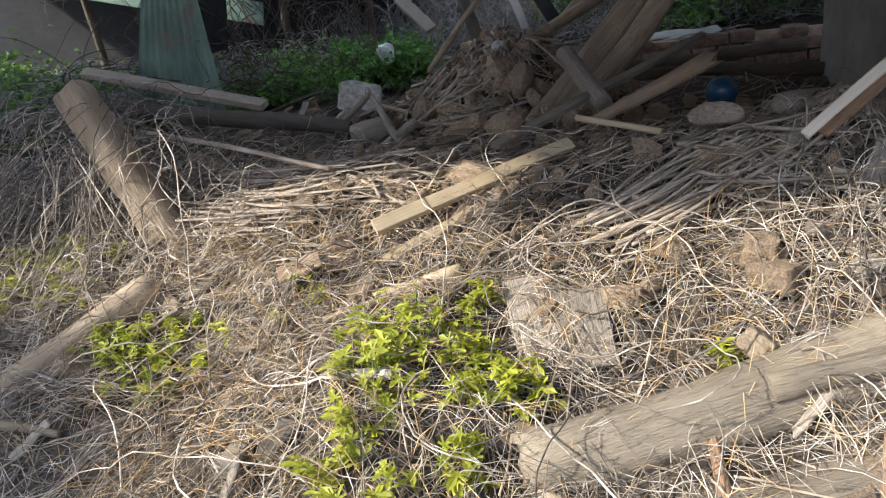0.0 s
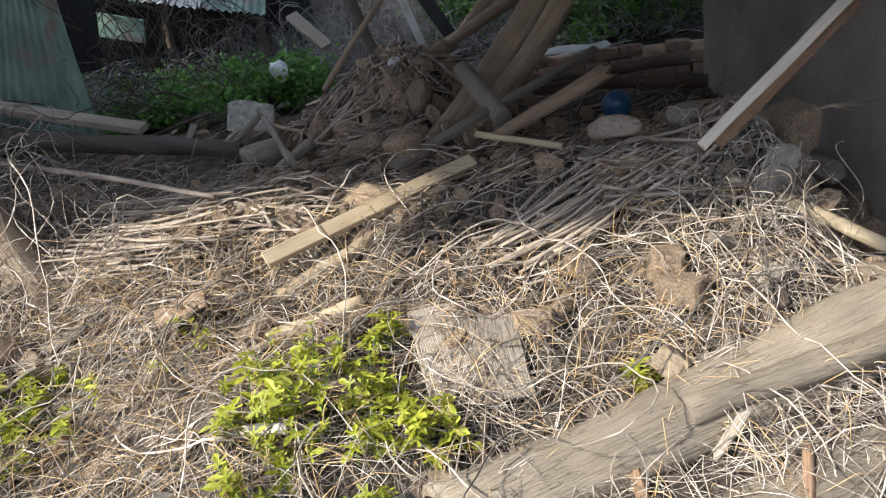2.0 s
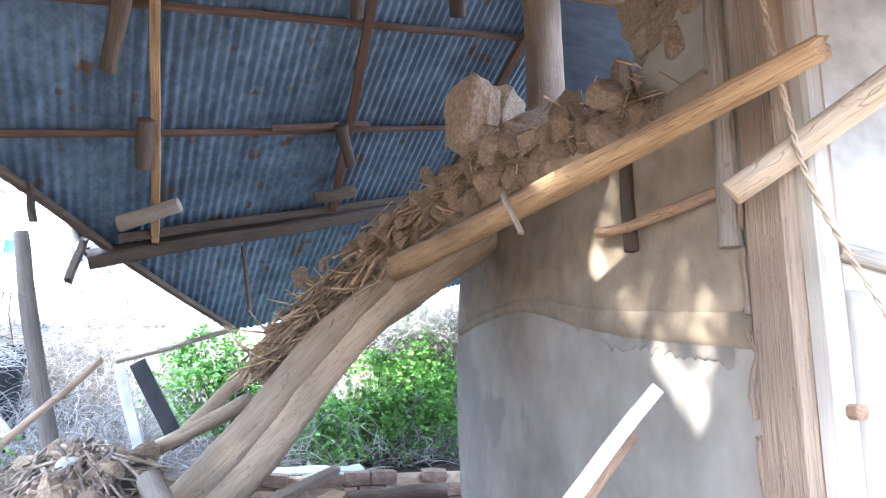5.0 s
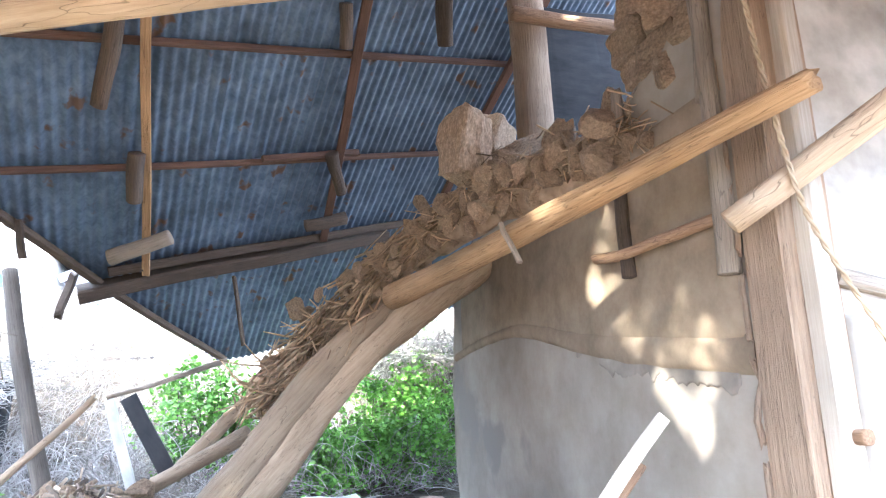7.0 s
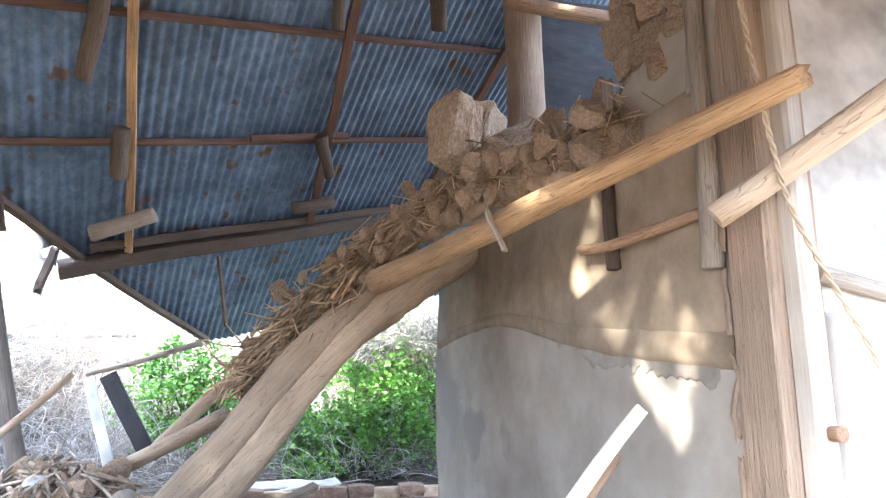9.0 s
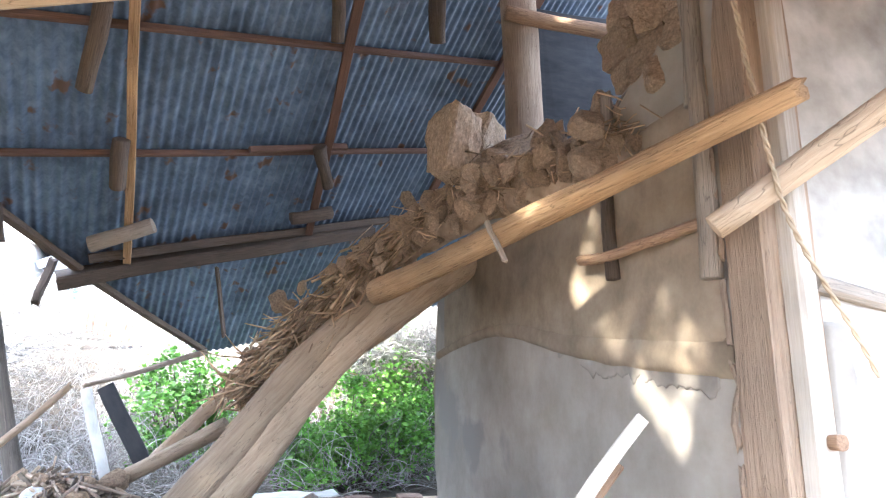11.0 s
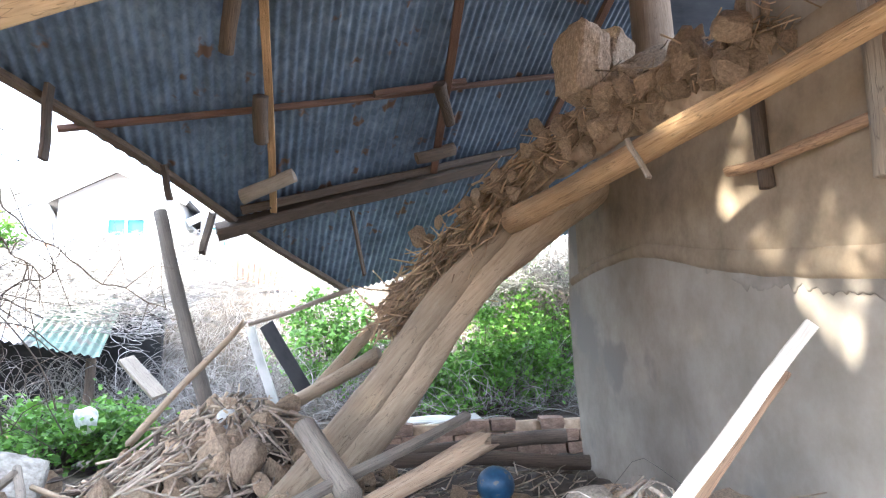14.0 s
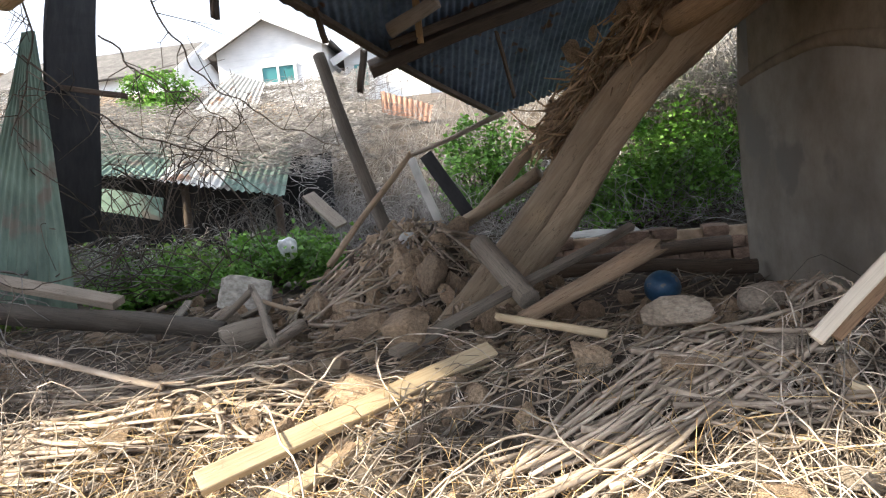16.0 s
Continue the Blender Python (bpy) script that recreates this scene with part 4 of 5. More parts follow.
def bundle(name, a, b, width, count, label, seed, spread=.12, up=.03):
    """A mat of reeds laid side by side, from a to b."""
    rng = random.Random(seed)
    A, B = Vector(a), Vector(b)
    th = thing(name, (A + B) / 2 - Vector((0, 0, .05)), label, "reeds")
    d = (B - A)
    side = d.cross(Vector((0, 0, 1))).normalized()
    for i in range(count):
        o = side * rng.uniform(-width / 2, width / 2)
        p = A + o + d * rng.uniform(-.2, .5)
        q = B + o * (1 + rng.uniform(-.3, .1)) + d * rng.uniform(-.45, .15) + side * rng.gauss(0, spread * .3)
        sink = rng.random() * .05
        for v in (p, q):
            v.z = ground_z(v.x, v.y) + up + sink + rng.gauss(0, .018)
        L = (q - p).length
        m = frame_to(p, q) @ Matrix.Diagonal((rng.uniform(.7, 1.2), rng.uniform(.7, 1.2), L, 1))
        put("reed", rng.choice(REEDMESH), None, th, m, soft=False)
    return th


bundle("reed_mat", (-.08, 2.45, .5), (.38, 2.76, .65), .34, 60, "mat of broken dry reeds lying on the mound", 1)
bundle("reed_mat", (.25, 2.75, .6), (.7, 3.1, .7), .4, 36, "loose grey reeds fanned over the mound", 2, .3)
bundle("reed_mat", (-2.5, 2.95, .5), (-1.25, 2.75, .55), .35, 46, "long dry reeds lying below a fallen beam", 3, .2)
bundle("reed_mat", (-2.4, 3.35, .55), (-1.0, 3.0, .6), .35, 34, "dusty reeds sliding off the mound", 4, .3)
bundle("reed_mat", (.3, 2.9, .7), (.95, 2.7, .6), .4, 24, "crossed reeds beside the upright plank", 5, .4)
bundle("reed_mat", (.8, 2.75, .7), (1.1, 3.3, .85), .3, 36, "loose reeds heaped on the crest by the wall", 7, .3)
bundle("reed_mat", (-1.35, 3.1, .6), (-.95, 2.8, .6), .2, 14, "few thick reeds slanting on the mound", 6, .2)

for k, (a, b, w, n) in enumerate((
        ((-1.45, 4.45, 0), (-.95, 4.75, 0), .34, 15), ((-1.25, 4.25, 0), (-.75, 4.45, 0), .3, 14), ((-.55, 4.75, 0), (-.85, 4.35, 0), .34, 14),
        ((-1.15, 5.25, 0), (-1.3, 4.6, 0), .34, 15), ((-.75, 5.1, 0), (-.7, 4.6, 0), .3, 13), ((-1.75, 4.9, 0), (-1.25, 4.7, 0), .3, 12))):
    bundle("lath_mat", a, b, w, n, "torn mat of dusty wall laths on the straw heap", 20 + k, .8, .07)

# ---- loose dry stalks and vines ----
loose = Tubes(4)
for i in range(5600):
    x, y = RNG.uniform(-4.4, 1.35), RNG.uniform(.9, 5.8)
    if RNG.random() > .35 + .65 * smoothstep(4.2, 3.2, y) and RNG.random() > math.exp(-((x + .8) ** 2 + (y - 5) ** 2)):
        continue
    if y < 2.25 and RNG.random() < .5:
        continue
    a, L = RNG.gauss(.5, .8), RNG.uniform(.06, .35)
    d = Vector((math.cos(a), math.sin(a), 0)) * L / 2
    p, q = Vector((x, y, 0)) - d, Vector((x, y, 0)) + d
    p.z, q.z = ground_z(p.x, p.y) + RNG.uniform(0, .05), ground_z(q.x, q.y) + RNG.uniform(.005, .09)
    r = RNG.uniform(.0015, .005) * (1 if y < 2.6 else 1.4)
    loose.add([p, (p + q) / 2 + Vector((0, 0, RNG.gauss(0, .01))), q], r, r * .7)
# the straw heap by the leaning pole: laths and stalks every way
for i in range(420):
    a, rr = RNG.uniform(0, 6.28), abs(RNG.gauss(0, .45))
    x, y = -.85 + rr * math.cos(a), 5.05 + rr * math.sin(a)
    p = Vector((x, y, ground_z(x, y) + RNG.uniform(0, .08)))
    down = Vector((x + .85, y - 5.3, 0))
    d = (down.normalized() * (.7 * RNG.choice((1, 1, 1, -.3))) + Vector((RNG.gauss(0, .45), RNG.gauss(0, .45), RNG.gauss(-.32, .22)))).normalized()
    L, r = RNG.uniform(.12, .42), RNG.uniform(.006, .015)
    loose.add([p - d * L * .3, p + d * L * .2, p + d * L * .7], r, r * .6)
loose.make("loose_reeds", M_REEDS, "countless broken dry reeds strewn over the rubble", "reeds")


def vine_path(rng, x, y, length, lift, wander=.5, height=None, heading=None, waves=(3, 8)):
    a = rng.uniform(0, 6.28) if heading is None else heading + rng.gauss(0, .5)
    n = max(6, int(length / .06))
    pts, turn = [], rng.gauss(0, .6)
    ph, fr = rng.uniform(0, 6.28), rng.uniform(*waves)
    for i in range(n + 1):
        z = (height or ground_z)(x, y) + lift * (.35 + .65 * abs(math.sin(ph + i * .06 * fr))) * (.5 + .5 * abs(math.sin(math.pi * i / n)) ** .5)
        pts.append(Vector((x, y, z)))
        turn += rng.gauss(0, wander)
        turn *= .82
        a += turn * .35
        x += .06 * math.cos(a)
        y += .06 * math.sin(a)
    return pts


vines = Tubes(4)
for i in range(5200):
    y = RNG.uniform(.75, 3.5)
    x = RNG.uniform(-3.6, 1.35)
    if y > 2.8 and RNG.random() < .8:
        continue
    r = RNG.uniform(.0007, .0021)
    vines.add(vine_path(RNG, x, y, RNG.uniform(.2, .9), RNG.uniform(.01, .11), RNG.uniform(.12, .5)), r, r * .6)
for i in range(130):                      # long thicker runners arching over the rest
    x, y = RNG.uniform(-3.4, 1.2), RNG.uniform(.8, 2.9)
    r = RNG.uniform(.0022, .0046)
    vines.add(vine_path(RNG, x, y, RNG.uniform(.7, 1.9), RNG.uniform(.05, .22), .35, None, None, (1.0, 4.0)), r, r * .55)
for i in range(900):                      # thick tangle hanging on the left and by the upright plank
    if RNG.random() < .86:
        x, y = RNG.uniform(-4.6, -1.6), RNG.uniform(1.9, 3.9)
    else:
        x, y = RNG.uniform(.7, 1.35), RNG.uniform(2.2, 2.95)
    r = RNG.uniform(.0012, .0038)
    vines.add(vine_path(RNG, x, y, RNG.uniform(.4, 1.2), RNG.uniform(.05, .3 if x < -2 else .16)), r, r * .5)
for i in range(170):                      # stems draped over the leaning post and down its front
    p = Vector((RNG.uniform(-3.6, -2.5), RNG.uniform(2.95, 3.5), RNG.uniform(.7, 1.2)))
    e = Vector((p.x + RNG.gauss(.1, .45), p.y - RNG.uniform(.3, 1.1), 0))
    e.z = ground_z(e.x, e.y) + RNG.uniform(0, .15)
    pts = []
    bow = RNG.uniform(.05, .35)
    for k in range(15):
        f = k / 14
        q = p.lerp(e, f)
        q.z += bow * math.sin(math.pi * min(1, f * 1.4)) * (1 - f) + .03 * nz(i, f * 5, 2)
        q.x += .22 * nz(i * 1.7, f * 3, 7)
        q.y += .12 * nz(i * 1.7, f * 3, 3)
        pts.append(q)
    r = RNG.uniform(.0015, .0045)
    vines.add(pts, r, r * .6)
vines.make("dry_vines", M_VINE, "tangle of dry pale creeper stems over the rubble", "dry vines")
gold = Tubes(3)
for i in range(3000):
    x, y = RNG.uniform(-2.6, .9), RNG.uniform(1.0, 2.9)
    if RNG.random() > .25 + math.exp(-((x - .15) ** 2 * 3 + (y - 2.2) ** 2 * 6)) + math.exp(-((x + 1.1) ** 2 * 3 + (y - 1.5) ** 2 * 3)) + math.exp(-((x + 1.7) ** 2 * 2 + (y - 2.6) ** 2 * 5)):
        continue
    p = Vector((x, y, ground_z(x, y)))
    d = Vector((RNG.gauss(0, .5), RNG.gauss(-.2, .5), RNG.uniform(.2, 1))).normalized()
    L = RNG.uniform(.08, .3)
    e = p + d * L
    gold.add([p, p + d * L * .6, e + Vector((d.x, d.y, -.6)) * L * .25], .0022, .0008)
gold.make("dry_grass", M_STRAW, "dry golden grass tufts between the timbers", "dry grass")


# ---- green hop plants on the heap ----
def lobed_leaf():
    """A hop leaf with five toothed lobes, folded a little along its midrib."""
    out = [(0, 0), (.10, -.06), (.36, -.16), (.42, -.04), (.15, .08), (.34, .16), (.66, .26), (.56, .38), (.16, .2), (.12, .36), (.24, .66), (.16, .86), (0, 1.1)]
    ring = out + [(-x, y) for x, y in out[-2:0:-1]]
    verts = [(x, y, .16 * abs(x) - .22 * y * y) for x, y in ring]
    c = len(verts)
    verts.append((0, .16, -.02))
    faces = [(c, i, (i + 1) % len(ring)) for i in range(len(ring))]
    return raw("leaf", verts, faces)


LEAF = lobed_leaf()
LEAF.materials.append(M_LEAF)


def hop_plant(at, radius, count, height, label, seed, size=(.036, .068)):
    rng = random.Random(seed)
    th = thing("hop_plant", at, label, "plant", "green hop plants on the rubble")
    stems = Tubes(5)
    placed = 0
    while placed < count:
        a, r = rng.uniform(0, 6.28), radius * math.sqrt(rng.random())
        x, y = at[0] + r * math.cos(a), at[1] + r * .8 * math.sin(a)
        z0 = ground_z(x, y)
        h = height * rng.uniform(.4, 1.0) * (1.1 - .6 * r / radius)
        lean = Vector((rng.gauss(0, .25), rng.gauss(-.1, .25), 1)).normalized()
        top = Vector((x, y, z0)) + lean * h
        stems.add([Vector((x, y, z0 - .02)), Vector((x, y, z0)) + lean * h * .5 + Vector((rng.gauss(0, .01), 0, 0)), top], .003, .0015)
        for k in range(rng.randint(3, 5)):
            f = 1 - k * .2
            p = Vector((x, y, z0)) + lean * h * f
            s = rng.uniform(*size) * (.7 + .3 * (1 - abs(f - .7)))
            yaw = rng.uniform(0, 6.28)
            m = Matrix.Translation(p) @ Euler((rng.gauss(.15, .3), rng.gauss(0, .25), yaw)).to_matrix().to_4x4() @ Matrix.Diagonal((s, s, s, 1))
            put("leaf", LEAF, None, th, m, soft=False)
            placed += 1
    ob = stems.make("stem", M_LEAFD, parent=th)
    return th


hop_plant((-.72, 1.76, .27), .29, 230, .27, "bright yellow-green hop plant in sunlight", 1)
hop_plant((-.38, 1.70, .24), .16, 110, .17, "small green hop plant beside a weathered board", 2)
hop_plant((-1.95, 1.9, .26), .34, 240, .24, "green hop plant growing in shade beside a log", 3)
hop_plant((-.52, 2.08, .36), .07, 26, .2, "young hop shoot climbing in front of a board", 4, (.05, .075))
hop_plant((-.65, 1.35, .15), .32, 150, .2, "low hop shoots among dry stems", 5)
hop_plant((.3, 1.9, .28), .07, 22, .1, "small hop seedling by the large log", 6)
hop_plant((-3.0, 2.4, .3), .5, 240, .2, "hop shoots under hanging dry vines", 7)
hop_plant((-1.35, 2.2, .35), .2, 40, .1, "sparse hop shoots among dry stems", 8)


# ---- shrubs, thickets and garden ----
class Leaves:
    def __init__(self):
        self.v, self.f = [], []

    def add(self, p, s, rng):
        e = Euler((rng.gauss(.2, .6), rng.gauss(0, .6), rng.uniform(0, 6.28))).to_matrix()
        b = len(self.v)
        for q in ((0, 0, 0), (.42, .4, .08), (0, 1, -.15), (-.42, .4, .08), (0, .45, -.03)):
            self.v.append(tuple(Vector(p) + e @ (Vector(q) * s)))
        self.f += [(b, b + 1, b + 4), (b + 1, b + 2, b + 4), (b + 2, b + 3, b + 4), (b + 3, b, b + 4)]


def shrub(at, radii, clumps, leaves, size, label, seed, mat, name="shrub"):
    rng = random.Random(seed)
    th = thing(name, at, label, "shrub")
    lv, tb = Leaves(), Tubes(5)
    for c in range(clumps):
        d = Vector((rng.gauss(0, 1), rng.gauss(0, 1), abs(rng.gauss(.2, .8)))).normalized() * rng.uniform(.35, 1.0)
        p = Vector(at) + Vector((d.x * radii[0], d.y * radii[1], d.z * radii[2] + .1))
        mid = Vector(at).lerp(p, .5) + Vector((rng.gauss(0, .08), rng.gauss(0, .08), .05))
        tb.add([Vector(at) + Vector((d.x * .1, d.y * .1, 0)), mid, p], .014, .004)
        cr = rng.uniform(.12, .3) * max(radii) ** .5
        for i in range(leaves // clumps):
            o = Vector((rng.gauss(0, 1), rng.gauss(0, 1), rng.gauss(0, .7))) * cr * .6
            lv.add(p + o, rng.uniform(.6, 1.3) * size, rng)
    tb.make("branchwork", M_DARKTWIG, parent=th)
    put("crown", raw("crown", lv.v, lv.f), mat, th, soft=False)
    return th


shrub((1.5, 9.3, .55), (1.1, .6, 1.3), 60, 9000, .07, "dense bright green shrub behind the doorway", 11, M_LEAFS)
shrub((2.6, 10.0, .9), (1.2, .6, 1.9), 50, 6000, .07, "green climbing shrub on the bank", 12, M_LEAFS)
shrub((-.6, 9.8, .9), (.8, .5, 1.3), 34, 3600, .075, "sunlit light green shrub under the roof edge", 13, M_LEAFS)
shrub((-2.7, 6.9, .5), (.8, .5, .5), 44, 4200, .06, "low bright green garden shrub", 14, M_LEAFS)
shrub((-4.2, 7.2, .5), (.9, .5, .4), 36, 3600, .065, "dark green undergrowth before the shed", 15, M_LEAFD)
shrub((-5.6, 7.4, .5), (.9, .5, .45), 30, 3000, .065, "dark green undergrowth by the shed wall", 16, M_LEAFD)
shrub((-6.9, 12.3, 3.2), (.75, .4, .85), 30, 2600, .075, "yellow-green climber on the far shed roof", 17, M_LEAFS)

shrub((-8.2, 7.0, .4), (1.4, .8, 1.0), 40, 2600, .08, "dark undergrowth beside the shed's end", 20, M_LEAFD)
shrub((-10.5, 8.2, .4), (1.6, .8, 1.2), 40, 2600, .09, "dark undergrowth past the shed", 28, M_LEAFD)
shrub((-3.7, 6.3, .45), (.6, .4, .4), 26, 2200, .06, "green undergrowth among garden rubble", 29, M_LEAFS)
shrub((-6.2, 5.4, .4), (1.3, .8, .9), 40, 3000, .07, "dark undergrowth by the neighbouring yard", 18, M_LEAFD)
shrub((-4.9, 5.6, .45), (.8, .5, .7), 26, 1800, .07, "dark undergrowth behind the upright sheet", 19, M_LEAFD)


def thicket(name, box, count, mat, label, seed, rise, lift, rad, length=(.5, 1.6)):
    rng = random.Random(seed)
    tb = Tubes(3)
    for i in range(count):
        x, y = rng.uniform(box[0], box[1]), rng.uniform(box[2], box[3])
        r = rng.uniform(*rad)
        tb.add(vine_path(rng, x, y, rng.uniform(*length), rng.uniform(.1, lift), .9, rise, None, (.6, 2.4)), r, r * .5)
    tb.make(name, mat, label, "dead vines")


thicket("dead_vine_thicket", (-4.5, 6, 8.6, 12.5), 3600, M_GREYVINE, "grey tangle of dead creepers on the bank", 21, base_height, 1.1, (.0025, .007))
thicket("dead_vine_thicket", (-9, -2.5, 9.6, 15), 3000, M_GREYVINE, "grey dead creepers matted over the shed roof", 22, lambda x, y: max(base_height(x, y), 1.55 + .42 * (y - 8.5) if y < 13.5 else 0), .35, (.003, .008))
thicket("dead_vine_thicket", (.8, 4.5, 9.6, 10.6), 900, M_GREYVINE, "pale dead creepers hanging over the green shrub", 23, lambda x, y: 2.0 + .5 * nz(x, y, 1), 1.4, (.004, .01))
thicket("dead_vine_thicket", (-10.5, -3.6, 3.6, 7.5), 1300, M_GREYVINE, "grey dead creepers heaped beside the fallen beam", 27, lambda x, y: .35 + .35 * smoothstep(3.2, 4.5, y), .55, (.003, .008))
thicket("dark_brambles", (-5.5, -2.2, 4.6, 6.5), 70, M_DARKTWIG, "dark bramble stems by the leaning sheet", 24, lambda x, y: .7 + .4 * nz(x * 2, y, 2), 1.4, (.004, .008), (1.0, 2.6))
thicket("dead_vine_thicket", (-9.5, -2.8, 9.1, 11.2), 1300, M_GREYVINE, "grey dead creepers lying on the low shed roof", 25, lambda x, y: 2.0 - .22 * (x + 5.7) + .34 * (y - 8.5), .25, (.0025, .008))
thicket("dead_vine_thicket", (-10.5, -4.6, 11.4, 14.2), 2000, M_TANVINE, "tan dry creepers and thatch on the bank", 26, lambda x, y: 2.5 - .16 * (x + 6) + .3 * (y - 11), .26, (.003, .009))
hang = Tubes(5)
STEMS = (
    ((-2.58, 5.10, 2.98), (-2.42, 5.15, 2.56), (-2.18, 5.20, 2.20), (-1.89, 5.30, 1.95), (-1.41, 5.50, 1.73)),
    ((-3.25, 4.70, 2.49), (-2.94, 4.80, 2.13), (-2.59, 4.90, 1.87), (-2.20, 5.00, 1.75), (-2.01, 5.10, 1.65)),
    ((-3.11, 4.60, 2.88), (-3.11, 4.60, 2.59), (-3.21, 4.60, 2.25), (-3.35, 4.60, 1.97)),
    ((-2.87, 5.00, 2.65), (-2.63, 5.00, 2.31), (-2.36, 5.10, 2.19), (-2.07, 5.20, 1.91)),
    ((-3.36, 5.60, 1.76), (-2.89, 5.60, 1.58), (-2.40, 5.60, 1.93), (-2.15, 5.60, 2.03)))
rng = random.Random(5)
for st_pts in STEMS:
    P = [Vector(p) for p in st_pts]
    pts = []
    for k in range(len(P) - 1):
        for i in range(8):
            q = P[k].lerp(P[k + 1], i / 8)
            pts.append(q + Vector((nz(q.x * 5, q.z * 5, 1), 0, nz(q.x * 5, q.z * 5, 4))) * .06)
    pts.append(P[-1])
    hang.add(pts, .008, .004)
    for i in range(16):                     # side twigs that droop and fork
        q = rng.choice(pts)
        d = Vector((rng.gauss(0, .6), rng.gauss(0, .3), rng.gauss(-.2, .6))).normalized()
        L = rng.uniform(.12, .5)
        mid = q + d * L * .5 + Vector((rng.gauss(0, .03), 0, rng.gauss(0, .03)))
        end = q + d * L + Vector((rng.gauss(0, .06), 0, -.05))
        hang.add([q, mid, end], .004, .002)
        hang.add([mid, mid + Vector((rng.gauss(0, .1), rng.gauss(0, .05), rng.gauss(0, .1)))], .003, .0015)
hang.make("hanging_creeper", M_DARKTWIG, "dark leafless creeper stems hanging before the garden", "creeper")


def sheet(name, a, b, c, d, pitch, amp, mat, label, seed, category="metal sheet", across=None):
    """A corrugated sheet between the corners a, b (top) and d, c (bottom), waves running from top to bottom."""
    A, B, C, D = (Vector(v) for v in (a, b, c, d))
    nrm = (B - A).cross(D - A).normalized()
    w = max((B - A).length, (C - D).length)
    n = max(8, int(w / pitch * 6))
    verts, faces = [], []
    rows = 10
    for i in range(n + 1):
        k = i / n
        for j in range(rows + 1):
            f = j / rows
            p = A.lerp(B, k).lerp(D.lerp(C, k), f)
            p = p + nrm * (amp * math.sin(2 * math.pi * k * w / pitch) + .02 * nz(k * 2, f * 2, seed))
            if j == rows:
                p = p + (D - A).normalized() * .04 * nz(k * 9, seed, 1)
            verts.append(tuple(p))
            verts.append(tuple(p + nrm * .002))
    s = (rows + 1) * 2
    for i in range(n):
        for j in range(rows):
            q = i * s + j * 2
            faces.append((q, q + s, q + s + 2, q + 2))
            faces.append((q + 1, q + 3, q + s + 3, q + s + 1))
    return tagged(put(name, raw(name, verts, faces), mat), label, category)


sheet("green_sheet", (-3.48, 5.0, 2.74), (-3.38, 5.0, 2.74), (-3.2, 4.75, .72), (-4.15, 4.75, .72), .1, .012, M_TINGREEN, "flaking green corrugated sheet standing upright in rubble", 3)
dark = thing("tarred_screen", (-3.3, 5.3, .8), "black tarred panel with a cross batten", "screen")
board("panel_sheet", (-3.60, 5.32, 1.2), (-3.22, 5.3, 3.2), .52, .03, M_TARSHADE, 140, 0, parent=dark, warp=.05)
board("cross_batten", (-3.6, 5.22, 2.42), (-2.9, 5.2, 2.25), .08, .04, M_DARKWOOD, 141, 0, parent=dark)

# shed with a rusted roof, left of the garden
shed = thing("shed", (-5.5, 9.3, .5), "collapsed low shed with rusted corrugated roof and dark inside", "shed")


def shed_roof(x0, x1, k):
    s = sheet("roof_sheet", (x0 - .7, 11.0, 2.85 - .18 * (x0 + 6)), (x1 - .7, 11.0, 2.85 - .18 * (x1 + 6)), (x1, 8.5, 2.0 - .22 * (x1 + 5.7)), (x0, 8.5, 2.0 - .22 * (x0 + 5.7)), .1, .015, (M_TINGREEN, M_TINWHITE, M_TINGREEN)[k % 3], "", k)
    for key in ("label", "category"):
        if key in s:
            del s[key]
    s.parent = shed
    s.matrix_parent_inverse = WORLD[shed].inverted()


for k in range(-4, 6):
    shed_roof(-8.2 + .85 * k, -7.33 + .85 * k, k)
s = board("fascia", (-8.2, 8.42, 2.25), (-4.7, 8.4, 1.42), .3, .03, M_TINGREEN, 150, 90, "dull bent fascia sheet", parent=shed, warp=.05)
# back wall coloured near black to stand for the shade inside the shed
board("shed_wall", (-14.5, 10.6, 1.6), (-3.1, 10.6, 1.2), 1.7, .1, M_TARSHADE, 151, 90, "near-black back wall that paints the shade inside", parent=shed)
for x in (-7.9, -6.3, -4.6, -3.3):
    log("shed_post", (x, 8.8, .4), (x, 8.8, 1.95 - .22 * (x + 5.7)), .06, .055, M_DARKWOOD, 152 + int(x), parent=shed)
sheet("tilted_sheet", (-5.44, 12.6, 3.92), (-4.79, 12.6, 3.65), (-4.75, 11.6, 2.78), (-5.88, 11.6, 3.08), .12, .015, M_TINWHITE, "pale corrugated sheet slid down the bank", 5)
board("fallen_board", (-2.45, 7.60, 1.40), (-2.05, 7.40, 1.03), .16, .04, M_GREYWOOD, 153, 20, "grey board lying in the undergrowth", "board")
rock("plastic_bag", (-2.32, 6.50, 0.91), (.12, .08, .12), M_PLASTICBAG, 31, "dusty white plastic bag in the undergrowth", "bag", rough=.4, angular=.2)
rock("plastic_bag", (-0.86, 5.00, 0.97), (.08, .05, .09), M_PLASTICBAG, 32, "white plastic scrap in the straw heap", "bag", rough=.4, angular=.3)
for k in range(3):
    board("white_plank", (.05 + .08 * k, 7.0 + .22 * k, .66 + .02 * k), (.95 + .05 * k, 7.15 + .2 * k, .70), .2, .015, M_TINWHITE, 160 + k, 8 * k - 6, "white peeling plank lying behind the low wall", "plank", "white planks behind the wall", warp=.05, ragged=.05)

